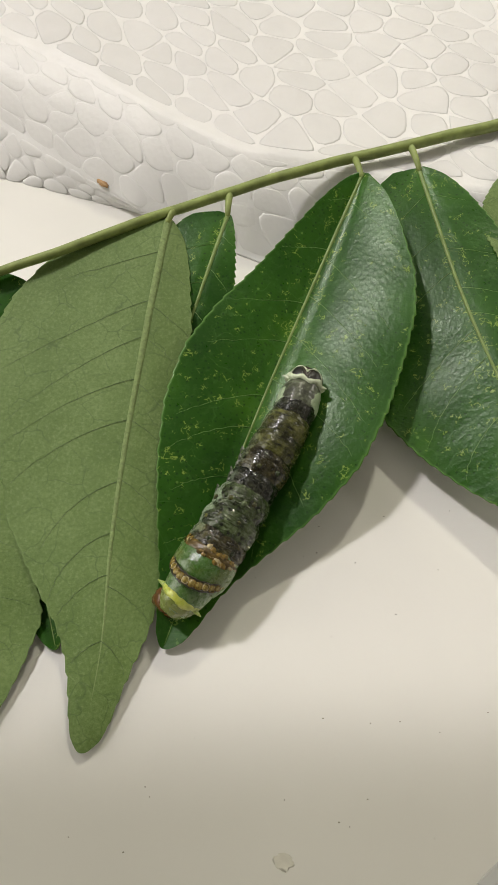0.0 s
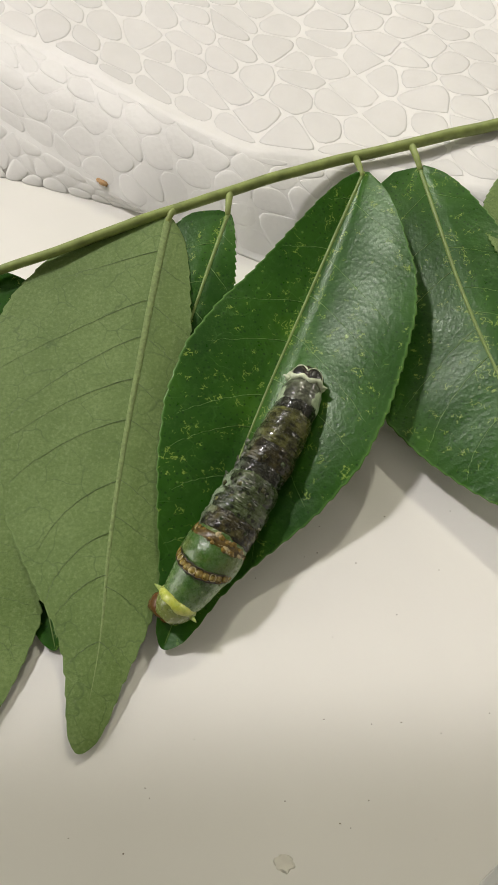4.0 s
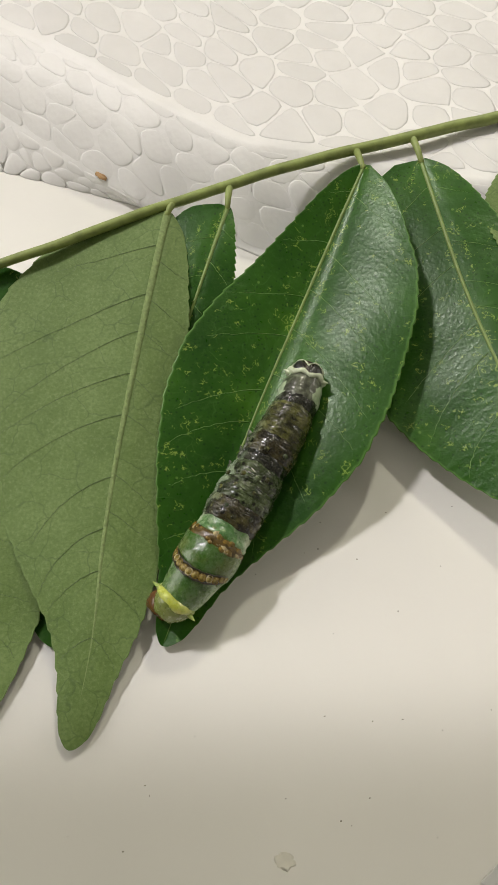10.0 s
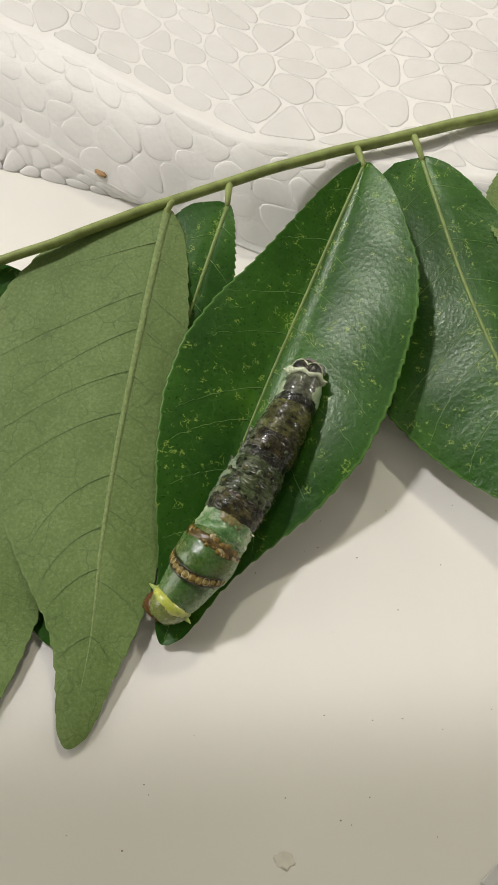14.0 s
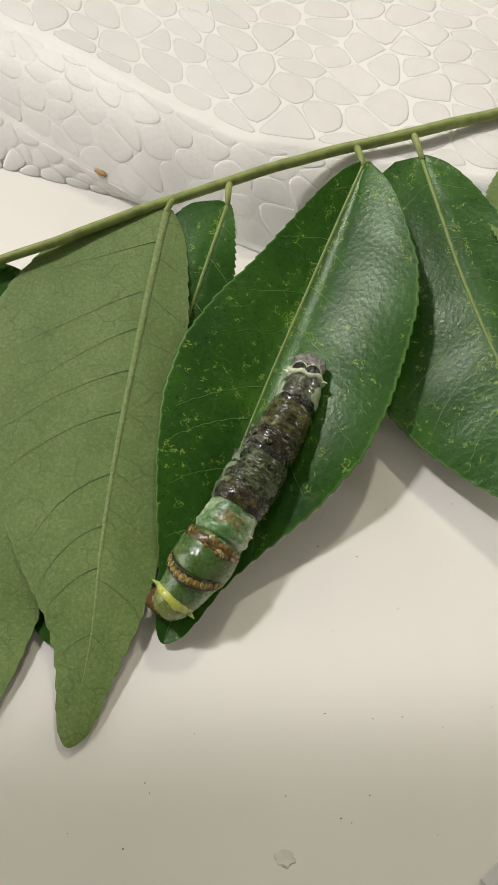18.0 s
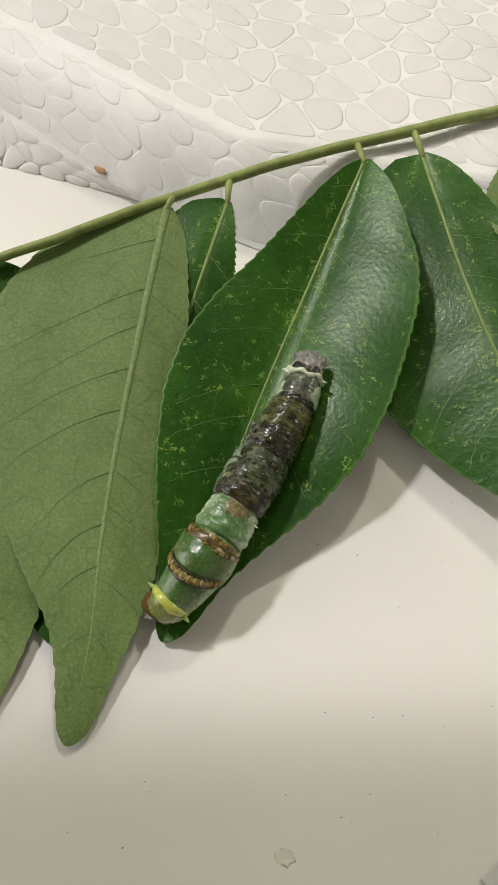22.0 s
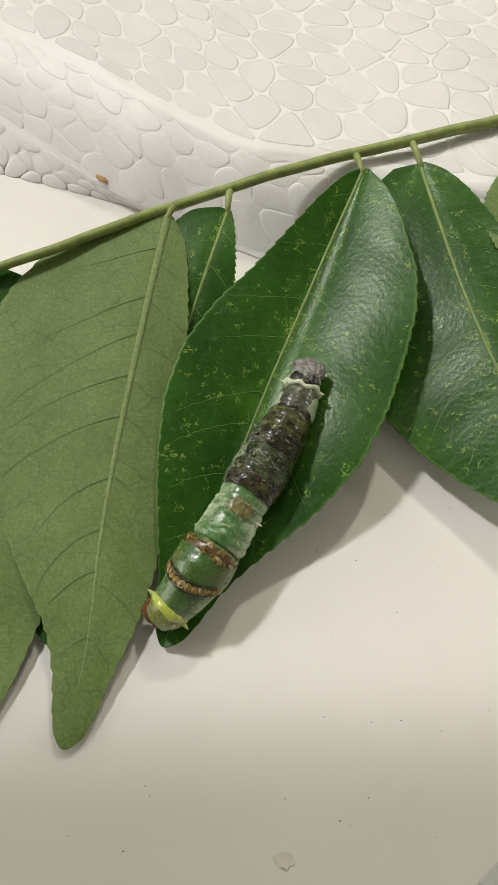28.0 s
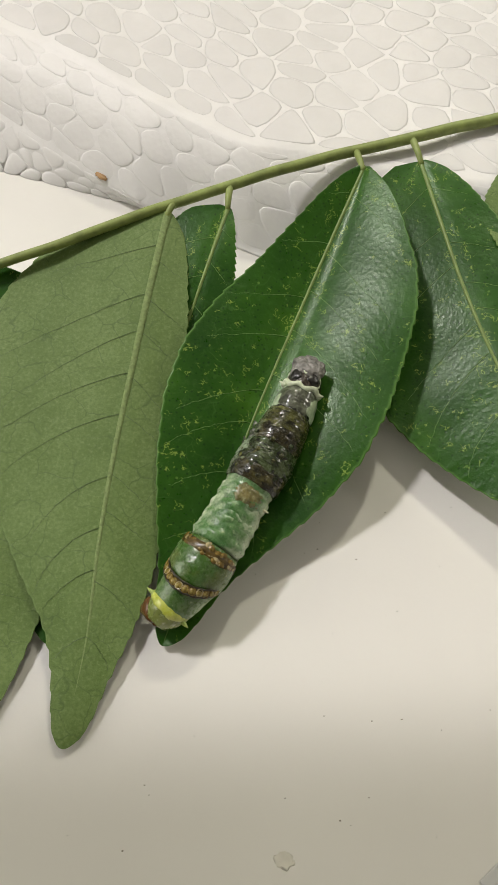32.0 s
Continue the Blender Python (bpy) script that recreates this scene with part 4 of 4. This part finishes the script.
def skin_ring(name, mat, length, r0, seed, taper, nx=56, nt=116):
    """A ring of loose skin: folds round the body, lumps and pleats, thin ragged ends."""
    verts, faces = [], []
    prof = [0.86, 0.955, 1.0, 1.012, 1.0, 0.975, 0.90]
    for i in range(nx):
        f = i / (nx - 1)
        r1 = r0 * np.interp(f * 6, range(7), prof) * (1 + taper * (f - 0.5))
        for j in range(nt):
            a = 2 * math.pi * j / nt
            ca, sa = math.cos(a), math.sin(a)
            v = Vector((f * 2 + seed * 5.3, ca * 1.5, sa * 1.5 + seed))
            low = noise.noise(v * 1.3)
            pleat = noise.noise(Vector((f * 9 + 1.6 * low + seed, ca * 1.2, sa * 1.2)))
            fine = noise.noise(Vector((f * 20 + seed, ca * 5, sa * 5)))
            grit = noise.noise(Vector((f * 26 - seed, ca * 16, sa * 16)))
            r = r1 * (1 + 0.030 * low + 0.014 * (0.5 - abs(pleat) * 1.6) + 0.014 * fine + 0.006 * grit)
            r *= 1 + 0.05 * max(0, abs(ca) - 0.7) * (1 + 2 * noise.noise(Vector((f * 5, seed, sa))))
            x = (f - 0.5) * length + 0.06 * length * noise.noise(v * 1.9)
            z = r * sa
            verts.append((x * MM, r * ca * MM, (z if z > 0 else z * 0.86) * MM))
    for i in range(nx - 1):
        for j in range(nt):
            k = (j + 1) % nt
            faces.append((i * nt + j, i * nt + k, (i + 1) * nt + k, (i + 1) * nt + j))
    faces.append(tuple(range(nt))[::-1])
    faces.append(tuple((nx - 1) * nt + j for j in range(nt)))
    faces = [q[::-1] for q in faces]
    return mesh_of(name, verts, faces, [mat])


for k in range(RINGS):
    f = k / (RINGS - 1)
    r = px((50, 50.5, 48.5, 43.5, 46, 43.5, 41.5, 37.5)[k])
    segment("skin%d" % k, skin_ring("skin_fold", SKINS[k], px(52), r, 30 + k, -0.02 if k else 0.03), shed)
# warts in two rows over the granular folds
for key, count in (("skin0", 4), ("skin1", 6), ("skin2", 6), ("skin4", 3)):
    for q in range(count):
        a = radians(90 + 118 * ((q + 0.5) / count - 0.5) + rng.uniform(-6, 6))
        wart = part("wart", pebble("wart", SKIN_OLIVE if q % 2 else SKIN_GRANULAR, px(5.2), px(5), px(3.4), 80 + q, 0.25, 2), PARTS[key])
        wart.matrix_basis = Matrix.Translation((px(rng.uniform(-6, 14)) * MM, px(48.6) * math.cos(a) * MM, px(48.6) * math.sin(a) * MM)) @ Euler((a - math.pi / 2, 0, 0)).to_matrix().to_4x4()
# scraps of pale inner skin along one flank
for key, x, a, sx, sy_ in (("skin3", 2, 158, 16, 6), ("skin4", 6, 150, 19, 6), ("skin2", -4, 166, 11, 5)):
    rr = px({"skin2": 49.5, "skin3": 45, "skin4": 47.5}[key])
    verts, faces = [], []
    for i in range(15):
        f = i / 7 - 1
        for j in range(6):
            g = (j / 2.5 - 1) * math.sqrt(max(0.03, 1 - f * f)) * (1 + 0.5 * math.sin(f * 6 + sx))
            verts.append((px(sx) * f * MM, px(sy_) * g * MM, px(1.5 + 1.6 * math.sin(f * 9 + j) - 2.5 * g * g) * MM))
    for i in range(14):
        for j in range(5):
            faces.append((i * 6 + j, (i + 1) * 6 + j, (i + 1) * 6 + j + 1, i * 6 + j + 1))
    ob = part("pale_scrap", mesh_of("pale_scrap", verts, faces, [TAIL_FLANK]), PARTS[key], "pale green scrap of inner skin")
    ob.matrix_basis = Matrix.Translation((px(x) * MM, rr * math.cos(radians(a)) * MM, rr * math.sin(radians(a)) * MM)) @ Euler((radians(a - 90), 0, 0.25)).to_matrix().to_4x4()

segment("anal", skin_ring("tail_ring", TAIL_FLANK, px(60), px(37.5), 50, 0.12, 40, 90), shed, "grey olive ring with ragged cream flanks")
arc = []
for q in range(23):
    a = radians(8 + 164 * q / 22)
    arc.append((px(-25 - 5 * abs(math.cos(a)) + 3 * math.sin(q * 0.9)) * MM, px(33) * math.cos(a) * MM, px(33) * math.sin(a) * MM))
part("cream_band", tube("cream_band", arc, [px(4.2 + 2.2 * abs(math.cos(radians(8 + 164 * q / 22))) + 1.0 * math.sin(q * 1.7)) * MM for q in range(23)], TAIL_WHITE, 10), PARTS["anal"], "cream white band before the tail")
for sy in (-1, 1):
    spike = [(px(-26 - 3 * f) * MM, sy * px(29 + 13 * f) * MM, px(15 + 2 * f - 3 * f * f) * MM) for f in np.linspace(0, 1, 6)]
    part("tail_horn", tube("tail_horn", spike, [px(q) * MM for q in (5, 4.2, 3.4, 2.6, 1.8, 1.0)], TAIL_WHITE, 8), PARTS["anal"], "short cream horn")
segment("plate", skin_ring("tail_plate", TAIL_BROWN, px(38), px(32), 51, 0.12, 30, 72), shed, "black tail plate with cream marks")
for sy in (-1, 1):
    dome = part("black_dome", pebble("black_dome", TAIL_BLACK, px(14), px(12.5), px(7), 60 + sy, 0.25, 3), PARTS["plate"], "shiny black plate")
    dome.matrix_basis = Matrix.Translation((px(-1) * MM, sy * px(14.5) * MM, px(25) * MM)) @ Euler((radians(-24 * sy), 0, 0)).to_matrix().to_4x4()
    loop = []
    for q in range(14):
        w = radians(20 + 230 * q / 13)
        y = sy * (14.5 - 16.5 * math.cos(w) * 0.92)
        loop.append((px(-1 - 15.5 * math.sin(w)) * MM, px(y) * MM, px(math.sqrt(max(60, 33.5 ** 2 - y * y)) - 1.5 + math.sin(q * 2.3)) * MM))
    part("cream_mark", tube("cream_mark", loop, [px(1.3 + 0.8 * math.sin(q * 1.9 + sy)) * MM for q in range(14)], TAIL_WHITE, 6), PARTS["plate"], "thin cream line round the black plate")
bm = bmesh.new()
bmesh.ops.create_icosphere(bm, subdivisions=5, radius=1)
for v in bm.verts:
    n = v.co.copy()
    lobe = 1 + 0.20 * abs(n.y) ** 2 * max(0, -n.x) + 0.16 * noise.noise(n * 1.7 + Vector((4, 1, 2)))
    crease = 0.5 - abs(noise.noise(n * 3.1 + Vector((7, 0, 3)))) * 1.7
    f = lobe * (1 + 0.13 * crease + 0.05 * noise.noise(n * 8))
    v.co = Vector((n.x * px(27) * f, n.y * px(29) * f, n.z * px(19) * f)) * MM
me = bpy.data.meshes.new("crumpled_tip")
bm.to_mesh(me)
bm.free()
me.materials.append(GREY_SKIN)
me.polygons.foreach_set("use_smooth", [True] * len(me.polygons))
segment("grey", me, shed, "crumpled empty grey skin at the tail")

# ---- small things ----
for k, (x, y) in enumerate([(-5.05, -31.15), (3.3, -36.4), (7.13, -29.35), (18.1, -30.6), (22.91, -28.79), (8.17, -38.22), (9.1, -38.58), (10.87, -36.35), (-9.41, -35.33), (-8.95, -36.17), (-15.96, -39.42), (-11.0, -40.61), (16.6, -39.51), (11.62, -29.8), (14.44, -29.65), (0.7, -15.5), (7.56, -9.78), (7.19, -12.75), (5.82, -13.19), (14.96, -19.32), (14.61, -8.62), (19.77, -14.6), (21.76, -7.96), (11.19, -13.86), (8.33, -21.59)]):
    ob = new("dust_speck", pebble("dust_speck", SPECK, 0.05 + 0.03 * (k % 3), 0.05 + 0.02 * (k % 2), 0.03, k, 0.3, 1))
    ob.location = (x * MM, y * MM, 0.02 * MM)
    tagged(ob, "tiny dark speck on the tabletop", "speck", group="specks on the table")
ob = new("dried_stain", pebble("dried_stain", STAIN, 0.8, 0.7, 0.003, 4, 0.5, 3))
ob.location = (0.00314, -0.04134, 0.000002)
tagged(ob, "small dried grey stain on the tabletop", "stain")
ob = new("brown_crumb", pebble("brown_crumb", BROWN_SPECK, 0.95, 0.38, 0.22, 6, 0.5, 3))
ob.matrix_world = pose(*(np.append(np.array((-19.6, 0)) * MM, 0)), 0, 0, -38)
c = foam_surface("slope", -19.6, 0.6)
ob.location = (c[0] * MM, (c[1] - 0.1) * MM, (c[2] + 0.1) * MM)
tagged(ob, "tan brown crumb stuck to the foam edge", "crumb")


# ---- movement ----
def motions():
    times = [0, 1, 3, 6, 9, 10.5, 12, 14, 17, 18.5, 20, 23, 25, 28, 30, 32]
    collar = [458, 464, 467, 471, 473, 471, 471, 479, 474, 472, 479, 483, 484, 486, 486, 486]
    chain = [411, 410, 402, 383, 397, 405, 412, 410, 418, 417, 414, 420, 424, 422, 424, 427]
    band = [364, 360, 350, 327, 340, 350, 356, 355, 359, 358, 357, 361, 372, 364, 366, 368]
    saddle = [330, 322, 304, 286, 292, 300, 318, 318, 326, 322, 318, 304, 307, 292, 280, 269]
    edge = [374, 364, 345, 322, 320, 316, 312, 307, 290, 288, 286, 280, 262, 250, 243, 236]
    plate = [12, 12, 12, 11, 11, 13, 15, 15, 22, 21, 19, 23, 23, 27, 27, 28]
    anal = [30, 30, 30, 29, 29, 30, 32, 32, 36, 36, 37, 39, 40, 48, 52, 56]
    home = Matrix.Translation(-BODY_BASE)
    spots = {k: [] for k in PARTS}
    for t, c, r1, r2, s, e, p, a in zip(times, collar, chain, band, saddle, edge, plate, anal):
        spots["head"].append((t, c + 21, -7))
        spots["pro"].append((t, c + 13, 0))
        spots["collar"].append((t, c, 0))
        spots["neck"].append((t, (c + r1) / 2 + 2, 0))
        spots["chain"].append((t, r1 - 9, 0))
        spots["thorax"].append((t, (r1 + r2) / 2 + 6, 0))
        spots["band"].append((t, r2 + 12, 0))
        back = float(np.interp(t, (0, 6, 9, 12, 14, 17), (4, 4, 12, 25, 28, 34)))
        spots["ab_a"].append((t, r2 - back, 0))
        free = float(np.interp(t, (12, 17), (0, 1)))
        spots["ab_b"].append((t, (r2 - 4) * (1 - free) + ((r2 - 34) * 0.45 + (s + 14) * 0.55) * free, 0))
        spots["saddle"].append((t, s, 0))
        spots["ab_c"].append((t, s - 34, 0))
        spots["ab_d"].append((t, s - 110, 0))
        for k in range(RINGS):
            f = k / (RINGS - 1)
            spots["skin%d" % k].append((t, (e - 17) * (1 - f) + (a + 46) * f, 0))
        spots["anal"].append((t, a + 17, 0))
        spots["plate"].append((t, p, 0))
        spots["grey"].append((t, float(np.interp(t, (0, 6, 9, 12, 14, 17, 23, 32), (24, 23, 18, 10, 8, 4, 5, 7))), float(np.interp(t, (9, 14, 20, 32), (-6, 0, 13, 16)))))
    for k, rows in spots.items():
        tip = Euler((0, radians(26), 0)).to_matrix().to_4x4() if k == "head" else Matrix.Identity(4)
        walk(PARTS[k], [(t, home @ along(u) @ Matrix.Translation((0, -px(17) * MM if k == "head" else 0, px(dz) * MM)) @ tip) for t, u, dz in rows])
    # the pale leaflet is pushed aside
    for key, rows in (("left", [(0, 1.0), (3.5, 0.95), (4.5, 0.5), (5.5, 0.05), (9, 0), (16, -0.1), (24, -0.2), (26, -0.45), (28, -0.6), (32, -0.65)]), ("left2", [(0, 0), (3.5, 0), (32, 0)])):
        ob = LEAVES[key][0]
        at = ob.location.copy()
        walk(ob, [(t, Matrix.Translation(at) @ Euler((0, 0, radians(a))).to_matrix().to_4x4()) for t, a in rows])


motions()
